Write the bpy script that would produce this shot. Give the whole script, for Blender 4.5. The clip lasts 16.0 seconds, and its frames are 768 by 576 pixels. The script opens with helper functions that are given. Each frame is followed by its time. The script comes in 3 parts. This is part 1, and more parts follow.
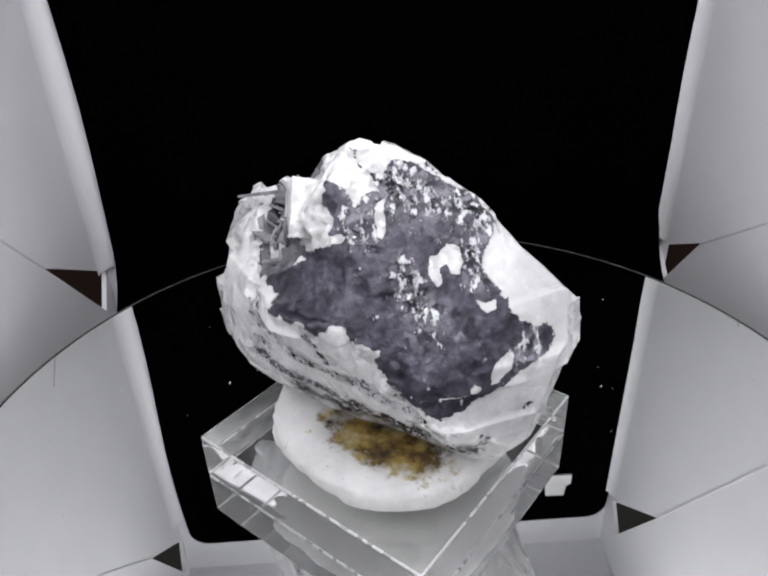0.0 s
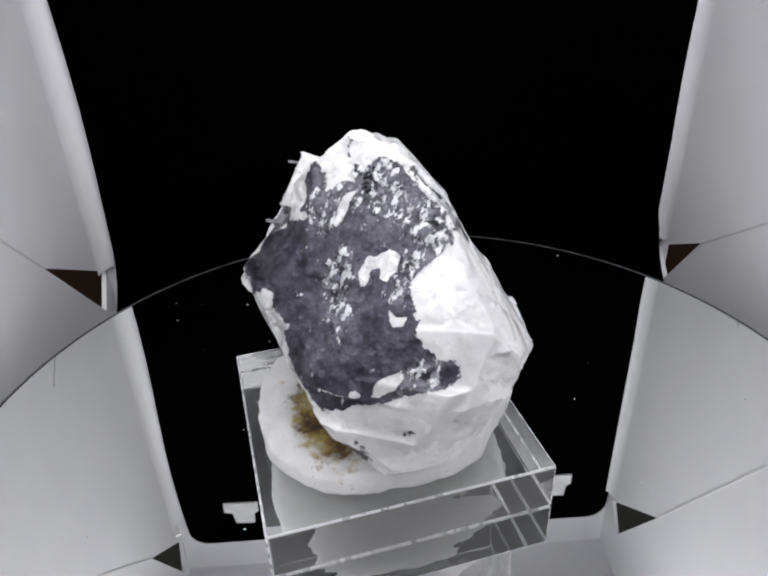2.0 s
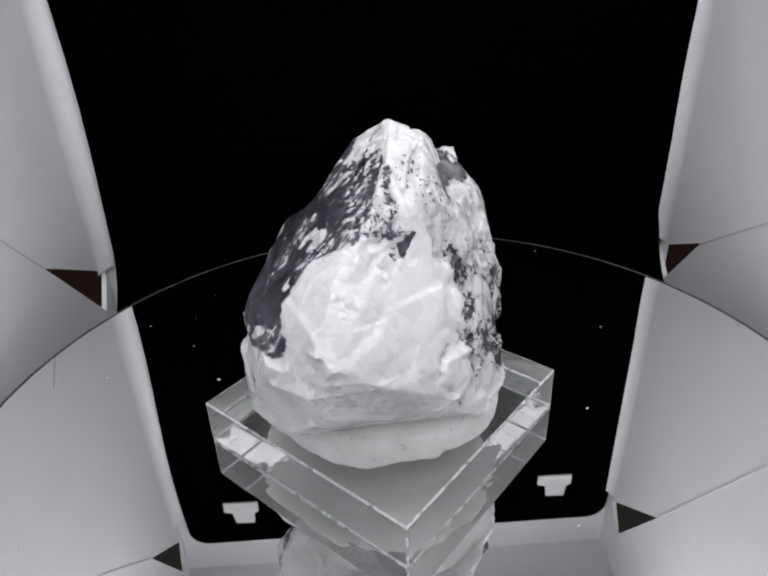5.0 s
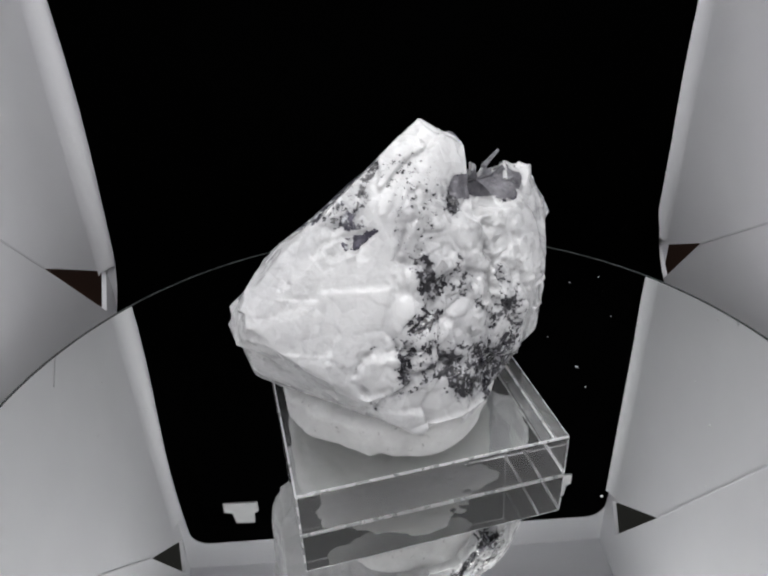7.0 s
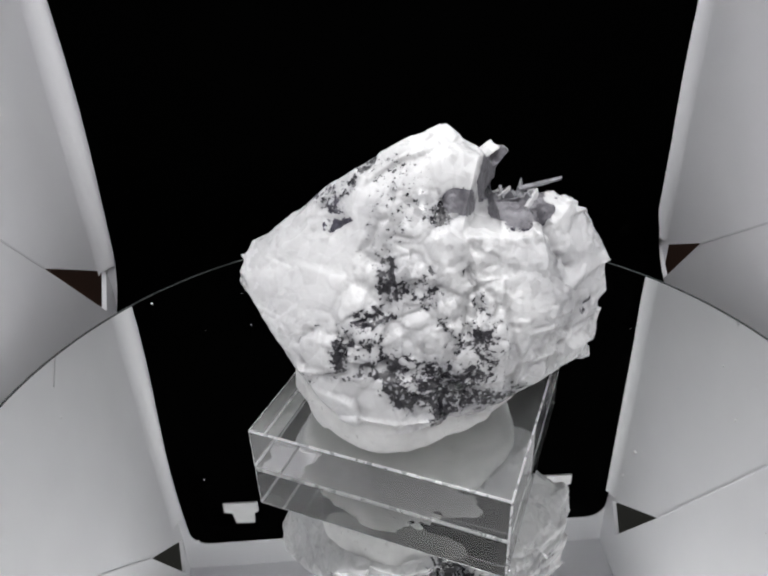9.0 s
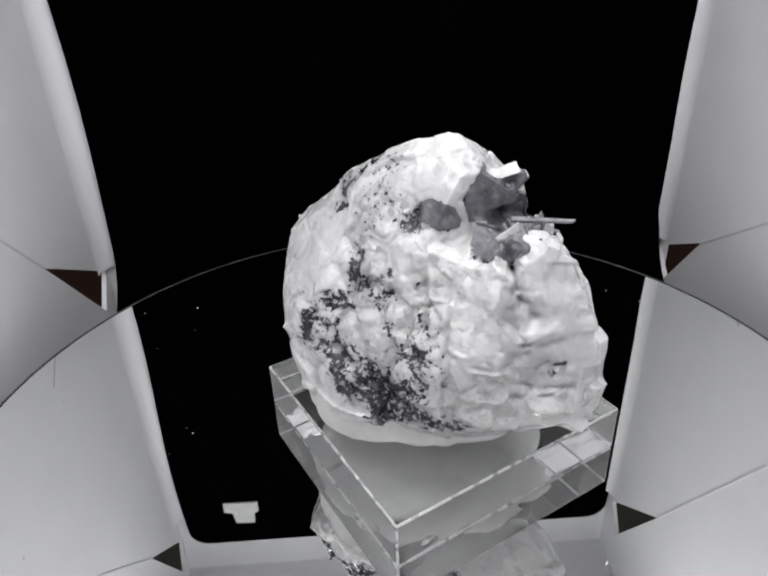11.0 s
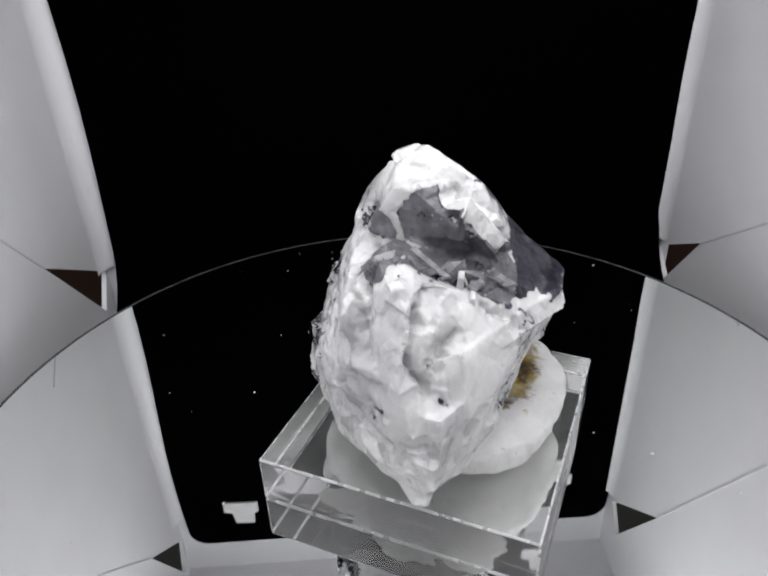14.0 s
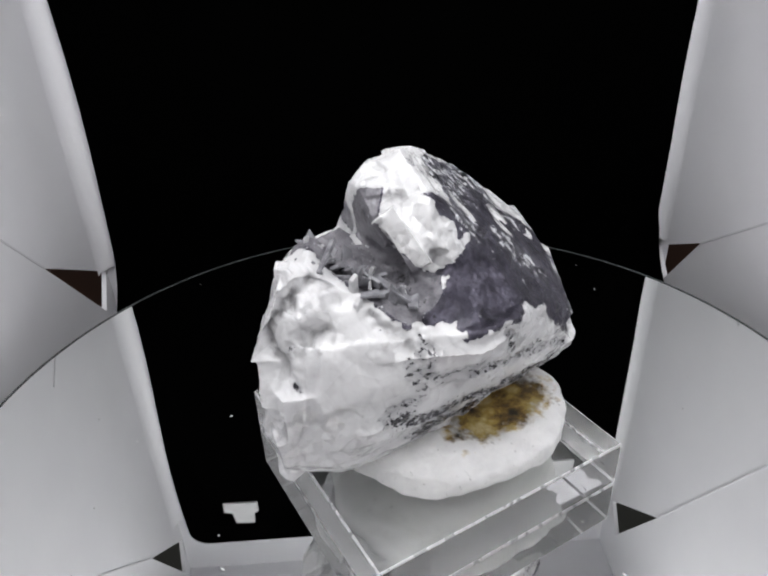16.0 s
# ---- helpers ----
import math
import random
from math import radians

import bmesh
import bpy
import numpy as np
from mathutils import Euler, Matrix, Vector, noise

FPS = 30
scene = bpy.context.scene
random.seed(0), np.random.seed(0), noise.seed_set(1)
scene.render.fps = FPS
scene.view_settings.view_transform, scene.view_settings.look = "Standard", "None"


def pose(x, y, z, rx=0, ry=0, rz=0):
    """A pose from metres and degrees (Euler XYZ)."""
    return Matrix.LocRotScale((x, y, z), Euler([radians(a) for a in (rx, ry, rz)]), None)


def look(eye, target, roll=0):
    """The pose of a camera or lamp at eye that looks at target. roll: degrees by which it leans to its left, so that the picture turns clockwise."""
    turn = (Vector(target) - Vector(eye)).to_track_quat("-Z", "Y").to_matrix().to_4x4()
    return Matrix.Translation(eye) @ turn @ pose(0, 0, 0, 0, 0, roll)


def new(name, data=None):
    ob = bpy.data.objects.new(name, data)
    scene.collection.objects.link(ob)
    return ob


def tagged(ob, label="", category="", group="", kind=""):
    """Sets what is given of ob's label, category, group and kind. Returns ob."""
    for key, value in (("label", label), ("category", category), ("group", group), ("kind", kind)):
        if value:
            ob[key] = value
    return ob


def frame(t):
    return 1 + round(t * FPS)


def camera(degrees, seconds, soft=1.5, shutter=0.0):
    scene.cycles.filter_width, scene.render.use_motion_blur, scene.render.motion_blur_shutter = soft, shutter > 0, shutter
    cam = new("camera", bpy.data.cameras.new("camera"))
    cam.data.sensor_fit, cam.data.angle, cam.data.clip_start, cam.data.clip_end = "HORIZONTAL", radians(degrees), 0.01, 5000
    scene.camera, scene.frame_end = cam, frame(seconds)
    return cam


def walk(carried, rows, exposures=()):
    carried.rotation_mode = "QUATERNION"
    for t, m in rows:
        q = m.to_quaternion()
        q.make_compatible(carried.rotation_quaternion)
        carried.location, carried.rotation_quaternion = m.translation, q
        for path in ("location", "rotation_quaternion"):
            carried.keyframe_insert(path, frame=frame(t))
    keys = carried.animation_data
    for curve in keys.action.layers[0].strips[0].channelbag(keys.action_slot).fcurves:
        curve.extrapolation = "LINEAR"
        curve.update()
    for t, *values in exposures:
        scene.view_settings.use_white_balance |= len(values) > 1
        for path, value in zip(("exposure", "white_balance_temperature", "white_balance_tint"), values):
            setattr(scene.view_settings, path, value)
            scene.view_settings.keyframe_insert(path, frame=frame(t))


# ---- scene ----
MM = 0.001
SPIN = -18.22          # degrees per second, clockwise seen from above

# ---- camera ----
cam = camera(59.1, 16.0, soft=2.2)
EYE = Vector((0.0, -0.1028, 0.0964))
YAW, DIP = radians(-2.151), radians(30.89)
AHEAD = Vector((math.sin(YAW) * math.cos(DIP), math.cos(YAW) * math.cos(DIP), -math.sin(DIP)))
VIEW = look(EYE, EYE + AHEAD * 0.15, -2.346)
walk(cam, [(0.0, VIEW), (16.0, VIEW)], exposures=[(0.0, -0.06, 6480, 9), (4.0, -0.08, 6440, 9), (6.3, -0.33, 6540, 7), (8.0, -0.23, 6580, 7), (9.2, -0.09, 6590, 7), (12.5, -0.09, 6570, 7), (16.0, -0.06, 6540, 8)])

# ---- light ----
world = bpy.data.worlds.new("room")
world.use_nodes = True
world.node_tree.nodes["Background"].inputs[0].default_value = (0.96, 0.94, 1.0, 1)
world.node_tree.nodes["Background"].inputs[1].default_value = 0.66
scene.world = world

# the light box stands turned a little against the camera
TURN = 4.3
BOX = pose(-0.0053, 0.1108, 0, 0, 0, TURN)     # foot of the back wall's middle, at the mirror's height
HALF = 0.1000                                  # half the box's width
FLOOR, ROOF = -0.034, 0.180
DEPTH = 0.2


def led_lamp(y, watts):
    data = bpy.data.lights.new("led_strip_light", "AREA")
    data.shape, data.size, data.size_y, data.energy = "RECTANGLE", 0.17, 0.03, watts
    data.color = (0.985, 0.968, 0.995)
    ob = new("led_strip_light", data)
    ob.matrix_world = BOX @ pose(0, y, ROOF - 0.006)
    return ob


led_lamp(-0.110, 0.103)
led_lamp(-0.185, 0.128)


# ---- materials ----
def material(name):
    m = bpy.data.materials.new(name)
    m.use_nodes = True
    nt = m.node_tree
    return m, nt, nt.nodes["Principled BSDF"]


def node(nt, kind, **values):
    n = nt.nodes.new(kind)
    for k, v in values.items():
        n.inputs[k.replace("_", " ")].default_value = v
    return n


def ramp(nt, source, stops):
    r = nt.nodes.new("ShaderNodeValToRGB")
    nt.links.new(source, r.inputs[0])
    e = r.color_ramp.elements
    while len(e) < len(stops):
        e.new(0.5)
    for el, (p, c) in zip(e, stops):
        el.position = p
        el.color = (*c, 1) if len(c) == 3 else c
    return r.outputs[0]


def coords(nt):
    return nt.nodes.new("ShaderNodeTexCoord").outputs["Object"]


def noise_of(nt, scale, detail=4.0, rough=0.55, vec=None):
    n = node(nt, "ShaderNodeTexNoise", Scale=scale, Detail=detail, Roughness=rough)
    nt.links.new(vec or coords(nt), n.inputs["Vector"])
    return n.outputs[0]


def arith(nt, op, a, b, clamp=False):
    n = nt.nodes.new("ShaderNodeMath")
    n.operation, n.use_clamp = op, clamp
    for s, v in zip(n.inputs, (a, b)):
        if isinstance(v, (int, float)):
            s.default_value = v
        else:
            nt.links.new(v, s)
    return n.outputs[0]


def blend(nt, f, a, b):
    n = nt.nodes.new("ShaderNodeMix")
    n.data_type = "RGBA"
    for s, v in ((n.inputs[0], f), (n.inputs[6], a), (n.inputs[7], b)):
        if isinstance(v, tuple):
            s.default_value = (*v, 1)
        elif isinstance(v, (int, float)):
            s.default_value = v
        else:
            nt.links.new(v, s)
    return n.outputs[2]


def bump(nt, bsdf, height, strength, dist):
    b = node(nt, "ShaderNodeBump", Strength=strength, Distance=dist)
    nt.links.new(height, b.inputs["Height"])
    nt.links.new(b.outputs[0], bsdf.inputs["Normal"])


def plain(name, a, b, scale, rough, metal=0.0, bumped=0.0, dist=0.0002):
    m, nt, p = material(name)
    n = noise_of(nt, scale)
    nt.links.new(ramp(nt, n, [(0.3, a), (0.7, b)]), p.inputs["Base Color"])
    p.inputs["Roughness"].default_value = rough
    p.inputs["Metallic"].default_value = metal
    if bumped:
        bump(nt, p, noise_of(nt, scale * 6), bumped, dist)
    return m


WHITE_PP = plain("white_plastic_sheet", (0.76, 0.76, 0.785), (0.81, 0.81, 0.83), 25, 0.5, 0, 0.08)
# greyer than the sheet: the shade along a fold, put into the colour
FOLD_SHADE = plain("sheet_fold_shade", (0.60, 0.60, 0.62), (0.68, 0.68, 0.70), 60, 0.6)
BLACK_PP = plain("black_plastic_sheet", (0.0002, 0.0002, 0.0002), (0.0004, 0.0004, 0.0004), 40, 0.95, 0, 0.1)
BLACK_PP.node_tree.nodes["Principled BSDF"].inputs["Specular IOR Level"].default_value = 0.01
BLACK_BODY = plain("black_plastic_body", (0.012, 0.012, 0.013), (0.02, 0.02, 0.022), 80, 0.5)
BROWN = plain("dark_brown_wood", (0.022, 0.008, 0.003), (0.042, 0.015, 0.006), 30, 0.6)
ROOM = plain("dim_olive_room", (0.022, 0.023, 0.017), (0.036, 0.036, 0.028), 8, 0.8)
WHITE_TAB = plain("white_tab", (0.6, 0.6, 0.6), (0.68, 0.68, 0.68), 100, 0.5)
DUST = plain("dust_grain", (0.5, 0.5, 0.5), (0.7, 0.7, 0.7), 900, 0.9)


def mirror_material():
    m, nt, p = material("silvered_mirror_glass")
    p.inputs["Base Color"].default_value = (0.84, 0.85, 0.84, 1)
    p.inputs["Metallic"].default_value = 1
    p.inputs["Roughness"].default_value = 0.012
    return m


def edge_material():
    m, nt, p = material("ground_glass_edge")
    n = noise_of(nt, 400)
    nt.links.new(ramp(nt, n, [(0.3, (0.03, 0.035, 0.035)), (0.7, (0.08, 0.085, 0.085))]), p.inputs["Base Color"])
    p.inputs["Roughness"].default_value = 0.25
    return m


def acrylic_material():
    m, nt, p = material("clear_acrylic")
    p.inputs["Base Color"].default_value = (0.985, 0.99, 0.99, 1)
    p.inputs["Transmission Weight"].default_value = 0.975
    p.inputs["IOR"].default_value = 1.49
    p.inputs["Roughness"].default_value = 0.008
    return m


def acrylic_edge_material():
    m, nt, p = material("whitened_acrylic_edge")
    # whitish, rough bevel: the bright lines along the edges are put into the colour
    p.inputs["Base Color"].default_value = (0.9, 0.9, 0.92, 1)
    p.inputs["Transmission Weight"].default_value = 0.6
    p.inputs["IOR"].default_value = 1.49
    nt.links.new(ramp(nt, noise_of(nt, 500), [(0.3, (0.15,) * 3), (0.7, (0.5,) * 3)]), p.inputs["Roughness"])
    return m


def acrylic_side_material():
    """Polished sides with a few fine scratches along them."""
    m, nt, p = material("polished_acrylic_side")
    p.inputs["Base Color"].default_value = (0.98, 0.98, 0.99, 1)
    p.inputs["IOR"].default_value = 1.49
    p.inputs["Roughness"].default_value = 0.006
    streak = nt.nodes.new("ShaderNodeMapping")
    streak.inputs["Scale"].default_value = (0.2, 0.2, 3.0)
    nt.links.new(coords(nt), streak.inputs["Vector"])
    n = noise_of(nt, 500, 5, 0.6, streak.outputs[0])
    nt.links.new(ramp(nt, n, [(0.55, (0.975,) * 3), (0.68, (0.93,) * 3), (0.76, (0.80,) * 3)]), p.inputs["Transmission Weight"])
    return m


MIRROR, EDGE, ACRYLIC, ACRYLIC_EDGE, ACRYLIC_SIDE = mirror_material(), edge_material(), acrylic_material(), acrylic_edge_material(), acrylic_side_material()


def cleavage(nt, vec, scale, tilt):
    """Relief of flat chips that lean at random, in metres, and their random colour."""
    cell = node(nt, "ShaderNodeTexVoronoi", Scale=scale)
    nt.links.new(vec, cell.inputs["Vector"])
    rel = nt.nodes.new("ShaderNodeVectorMath")
    rel.operation = "SUBTRACT"
    nt.links.new(vec, rel.inputs[0])
    nt.links.new(cell.outputs["Position"], rel.inputs[1])
    lean = nt.nodes.new("ShaderNodeVectorMath")
    lean.operation = "SUBTRACT"
    nt.links.new(cell.outputs["Color"], lean.inputs[0])
    lean.inputs[1].default_value = (0.5, 0.5, 0.5)
    dot = nt.nodes.new("ShaderNodeVectorMath")
    dot.operation = "DOT_PRODUCT"
    nt.links.new(rel.outputs[0], dot.inputs[0])
    nt.links.new(lean.outputs[0], dot.inputs[1])
    pick = nt.nodes.new("ShaderNodeSeparateColor")
    nt.links.new(cell.outputs["Color"], pick.inputs[0])
    return arith(nt, "MULTIPLY", dot.outputs["Value"], tilt), pick.outputs


def read(nt, name):
    n = nt.nodes.new("ShaderNodeAttribute")
    n.attribute_name = name
    return n.outputs["Fac"]


def wobbled(nt, vec, scale, amount):
    n = node(nt, "ShaderNodeTexNoise", Scale=scale, Detail=3.0)
    nt.links.new(vec, n.inputs["Vector"])
    b = nt.nodes.new("ShaderNodeVectorMath")
    b.operation = "MULTIPLY_ADD"
    nt.links.new(n.outputs["Color"], b.inputs[0])
    b.inputs[1].default_value = (amount,) * 3
    nt.links.new(vec, b.inputs[2])
    return b.outputs[0]


def rock_material(name, tones, gloss, metal):
    m, nt, p = material(name)
    vec = coords(nt)
    gal, soot_grooves, frost_glints, chips = read(nt, "galena"), read(nt, "soot_grooves"), read(nt, "frost_glints"), read(nt, "chips")
    bent = wobbled(nt, vec, 150.0, 0.0025)
    big, big_pick = cleavage(nt, bent, 260.0, 1.0)
    small, small_pick = cleavage(nt, wobbled(nt, vec, 500.0, 0.0008), 850.0, 0.9)
    fine = noise_of(nt, 620, 6, 0.65, vec)
    tiny = noise_of(nt, 1500, 4, 0.6, vec)
    mid = noise_of(nt, 210, 4, 0.6, vec)
    wide = noise_of(nt, 60, 3, 0.5, vec)
    pepper = noise_of(nt, 1050, 5, 0.6, vec)
    dots = noise_of(nt, 2400, 3, 0.6, vec)
    # milky calcite with greyer, glassier zones and chips
    milky = ramp(nt, wide, [(0.30, (0.42, 0.42, 0.43)), (0.44, (0.57, 0.57, 0.58)), (0.56, (0.645, 0.645, 0.65)), (0.72, (0.69, 0.69, 0.695))])
    milky = blend(nt, arith(nt, "MULTIPLY", big_pick[0], 0.20), milky, (0.40, 0.40, 0.41))
    milky = blend(nt, arith(nt, "MULTIPLY", ramp(nt, fine, [(0.56, (0, 0, 0)), (0.70, (1, 1, 1))]), 0.12), milky, (0.36, 0.36, 0.37))
    # ragged edge of the metallic ore
    edge = arith(nt, "ADD", gal, arith(nt, "MULTIPLY", arith(nt, "SUBTRACT", fine, 0.5), 0.9))
    edge = arith(nt, "ADD", edge, arith(nt, "MULTIPLY", arith(nt, "SUBTRACT", mid, 0.5), 0.7))
    ore = ramp(nt, edge, [(0.485, (0, 0, 0)), (0.515, (1, 1, 1))])
    # smooth metal, with crisp white flecks for overgrowth and painted glints, and black pits
    ore_tone = ramp(nt, noise_of(nt, 300, 7, 0.72, vec), list(zip((0.34, 0.46, 0.55, 0.68), tones)))
    streak = nt.nodes.new("ShaderNodeMapping")
    streak.inputs["Scale"].default_value = (1.6, 1.0, 0.5)
    streak.inputs["Rotation"].default_value = (0.0, 0.5, 0.0)
    nt.links.new(vec, streak.inputs["Vector"])
    flake = noise_of(nt, 620, 6, 0.66, streak.outputs[0])
    fleck = arith(nt, "ADD", arith(nt, "MULTIPLY", flake, 0.62), arith(nt, "MULTIPLY", fine, 0.38))
    fleck = arith(nt, "ADD", fleck, arith(nt, "MULTIPLY", frost_glints, 0.105))
    fleck = ramp(nt, fleck, [(0.610, (0, 0, 0)), (0.645, (1, 1, 1))])
    ore_tone = blend(nt, arith(nt, "MULTIPLY", arith(nt, "MULTIPLY", frost_glints, small_pick[0]), 0.42), ore_tone, (0.30, 0.30, 0.33))
    ore_tone = blend(nt, arith(nt, "MULTIPLY", fleck, 0.9), ore_tone, (0.66, 0.67, 0.70))
    # pits have no depth; their dark is put into the colour
    pit = arith(nt, "ADD", arith(nt, "MULTIPLY", tiny, 0.45), arith(nt, "MULTIPLY", mid, 0.55))
    pit = arith(nt, "SUBTRACT", pit, arith(nt, "MULTIPLY", frost_glints, 0.03))
    pit = ramp(nt, pit, [(0.37, (1, 1, 1)), (0.395, (0, 0, 0))])
    ore_tone = blend(nt, pit, ore_tone, (0.008, 0.008, 0.010))
    # soot and darkened grooves: a grey haze with black specks and filaments in it
    haze = arith(nt, "ADD", soot_grooves, arith(nt, "MULTIPLY", arith(nt, "SUBTRACT", mid, 0.5), 1.0))
    haze = ramp(nt, haze, [(0.28, (0, 0, 0)), (0.80, (1, 1, 1))])
    s = arith(nt, "MULTIPLY", soot_grooves, 1.35)
    s = arith(nt, "ADD", s, arith(nt, "MULTIPLY", arith(nt, "SUBTRACT", pepper, 0.5), 2.2))
    s = arith(nt, "ADD", s, arith(nt, "MULTIPLY", arith(nt, "SUBTRACT", dots, 0.5), 0.9))
    black_specks = ramp(nt, s, [(0.74, (0, 0, 0)), (0.90, (1, 1, 1))])
    tone = blend(nt, arith(nt, "MULTIPLY", haze, 0.7), milky, (0.20, 0.20, 0.22))
    tone = blend(nt, black_specks, tone, (0.016, 0.015, 0.020))
    tone = blend(nt, ore, tone, ore_tone)
    nt.links.new(tone, p.inputs["Base Color"])
    bare_ore = arith(nt, "MULTIPLY", ore, arith(nt, "SUBTRACT", 1.0, fleck))
    nt.links.new(arith(nt, "MULTIPLY", bare_ore, metal), p.inputs["Metallic"])
    dull = arith(nt, "ADD", arith(nt, "MULTIPLY", big_pick[1], 0.28), 0.10)
    shine = arith(nt, "ADD", arith(nt, "MULTIPLY", mid, 0.2), gloss)
    mixed = nt.nodes.new("ShaderNodeMix")
    for slot, value in ((0, ore), (2, dull), (3, shine)):
        nt.links.new(value, mixed.inputs[slot])
    nt.links.new(mixed.outputs[0], p.inputs["Roughness"])
    nt.links.new(arith(nt, "SUBTRACT", 0.5, arith(nt, "MULTIPLY", ore, 0.5)), p.inputs["Subsurface Weight"])
    p.inputs["Subsurface Radius"].default_value = (0.0030, 0.0030, 0.0030)
    p.inputs["Subsurface Scale"].default_value = 1.0
    # relief: leaning chips in patches on the calcite, faint waves and grit on the ore
    p.inputs["IOR"].default_value = 1.6
    patch = ramp(nt, noise_of(nt, 110, 3, 0.5, vec), [(0.46, (0.12, 0.12, 0.12)), (0.58, (1, 1, 1))])
    stone = arith(nt, "MULTIPLY", arith(nt, "ADD", arith(nt, "MULTIPLY", big, chips), arith(nt, "MULTIPLY", small, arith(nt, "ADD", arith(nt, "MULTIPLY", chips, 0.5), 0.4))), patch)
    stone = arith(nt, "MULTIPLY", stone, arith(nt, "SUBTRACT", 1.0, arith(nt, "MULTIPLY", ore, 0.75)))
    grit = arith(nt, "MULTIPLY", arith(nt, "MULTIPLY", small, ore), arith(nt, "ADD", arith(nt, "MULTIPLY", frost_glints, 0.7), 0.3))
    h = arith(nt, "ADD", arith(nt, "ADD", stone, grit), arith(nt, "MULTIPLY", fine, arith(nt, "ADD", arith(nt, "MULTIPLY", ore, 0.0003), 0.00012)))
    h = arith(nt, "ADD", h, arith(nt, "MULTIPLY", fleck, arith(nt, "MULTIPLY", ore, 0.00010)))
    bump(nt, p, h, 1.0, 1.0)
    return m


ROCK = rock_material("calcite_and_galena", ((0.016, 0.015, 0.022), (0.040, 0.037, 0.053), (0.058, 0.054, 0.075), (0.125, 0.12, 0.15)), 0.22, 0.7)
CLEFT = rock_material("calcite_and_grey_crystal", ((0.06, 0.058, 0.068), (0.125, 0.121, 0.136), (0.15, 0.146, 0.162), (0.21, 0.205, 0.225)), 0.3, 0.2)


def putty_material():
    m, nt, p = material("white_putty")
    vec = coords(nt)
    st = nt.nodes.new("ShaderNodeAttribute")
    st.attribute_name = "stain"
    base = ramp(nt, noise_of(nt, 200, 4, 0.6, vec), [(0.3, (0.66, 0.66, 0.65)), (0.7, (0.80, 0.80, 0.785))])
    grime = ramp(nt, noise_of(nt, 900, 4, 0.7, vec), [(0.63, (0, 0, 0)), (0.70, (1, 1, 1))])
    base = blend(nt, arith(nt, "MULTIPLY", grime, 0.55), base, (0.15, 0.14, 0.13))
    ochre = ramp(nt, noise_of(nt, 260, 5, 0.6, vec), [(0.32, (0.022, 0.016, 0.012)), (0.44, (0.15, 0.09, 0.022)), (0.55, (0.40, 0.28, 0.07)), (0.70, (0.62, 0.52, 0.28))])
    f = arith(nt, "ADD", st.outputs["Fac"], arith(nt, "MULTIPLY", arith(nt, "SUBTRACT", noise_of(nt, 400, 5, 0.6, vec), 0.5), 1.4))
    f = ramp(nt, f, [(0.30, (0, 0, 0)), (0.6, (1, 1, 1))])
    nt.links.new(blend(nt, f, base, ochre), p.inputs["Base Color"])
    p.inputs["Roughness"].default_value = 0.55
    p.inputs["Subsurface Weight"].default_value = 1.0
    p.inputs["Subsurface Radius"].default_value = (0.022, 0.022, 0.0215)
    p.inputs["Subsurface Scale"].default_value = 1.0
    bump(nt, p, noise_of(nt, 350, 7, 0.7, vec), 0.6, 0.0009)
    return m


PUTTY = putty_material()
WHITE_CRYSTAL = plain("pale_crystal", (0.36, 0.36, 0.37), (0.55, 0.55, 0.56), 500, 0.3, 0, 0.3)
CRYSTAL = plain("grey_glassy_crystal", (0.10, 0.10, 0.11), (0.28, 0.28, 0.30), 400, 0.22, 0, 0.3)


# ---- mesh helpers ----
def mesh_of(name, bm, mat):
    me = bpy.data.meshes.new(name)
    bm.to_mesh(me)
    bm.free()
    me.materials.append(mat)
    return me


def part(name, bm, mat, parent=None, label=""):
    ob = new(name, mesh_of(name, bm, mat))
    if parent:
        ob.parent = parent
    return tagged(ob, label)


def box_bm(x0, x1, y0, y1, z0, z1, bevel=0.0, segments=2):
    bm = bmesh.new()
    bmesh.ops.create_cube(bm, size=1)
    for v in bm.verts:
        v.co = Vector(((x0 + x1) / 2 + v.co.x * (x1 - x0), (y0 + y1) / 2 + v.co.y * (y1 - y0), (z0 + z1) / 2 + v.co.z * (z1 - z0)))
    if bevel:
        bmesh.ops.bevel(bm, geom=bm.edges[:], offset=bevel, segments=segments, profile=0.5, affect="EDGES")
    return bm


def turned_bm(profile, steps=128, caps=True):
    """A body of revolution round z from (radius, height) pairs."""
    bm = bmesh.new()
    rings = []
    for r, z in profile:
        rings.append([bm.verts.new((r * math.cos(a), r * math.sin(a), z)) for a in (2 * math.pi * i / steps for i in range(steps))])
    for a, b in zip(rings, rings[1:]):
        for i in range(steps):
            bm.faces.new((a[i], a[(i + 1) % steps], b[(i + 1) % steps], b[i]))
    if caps:
        bm.faces.new(rings[0][::-1])
        bm.faces.new(rings[-1])
    return bm


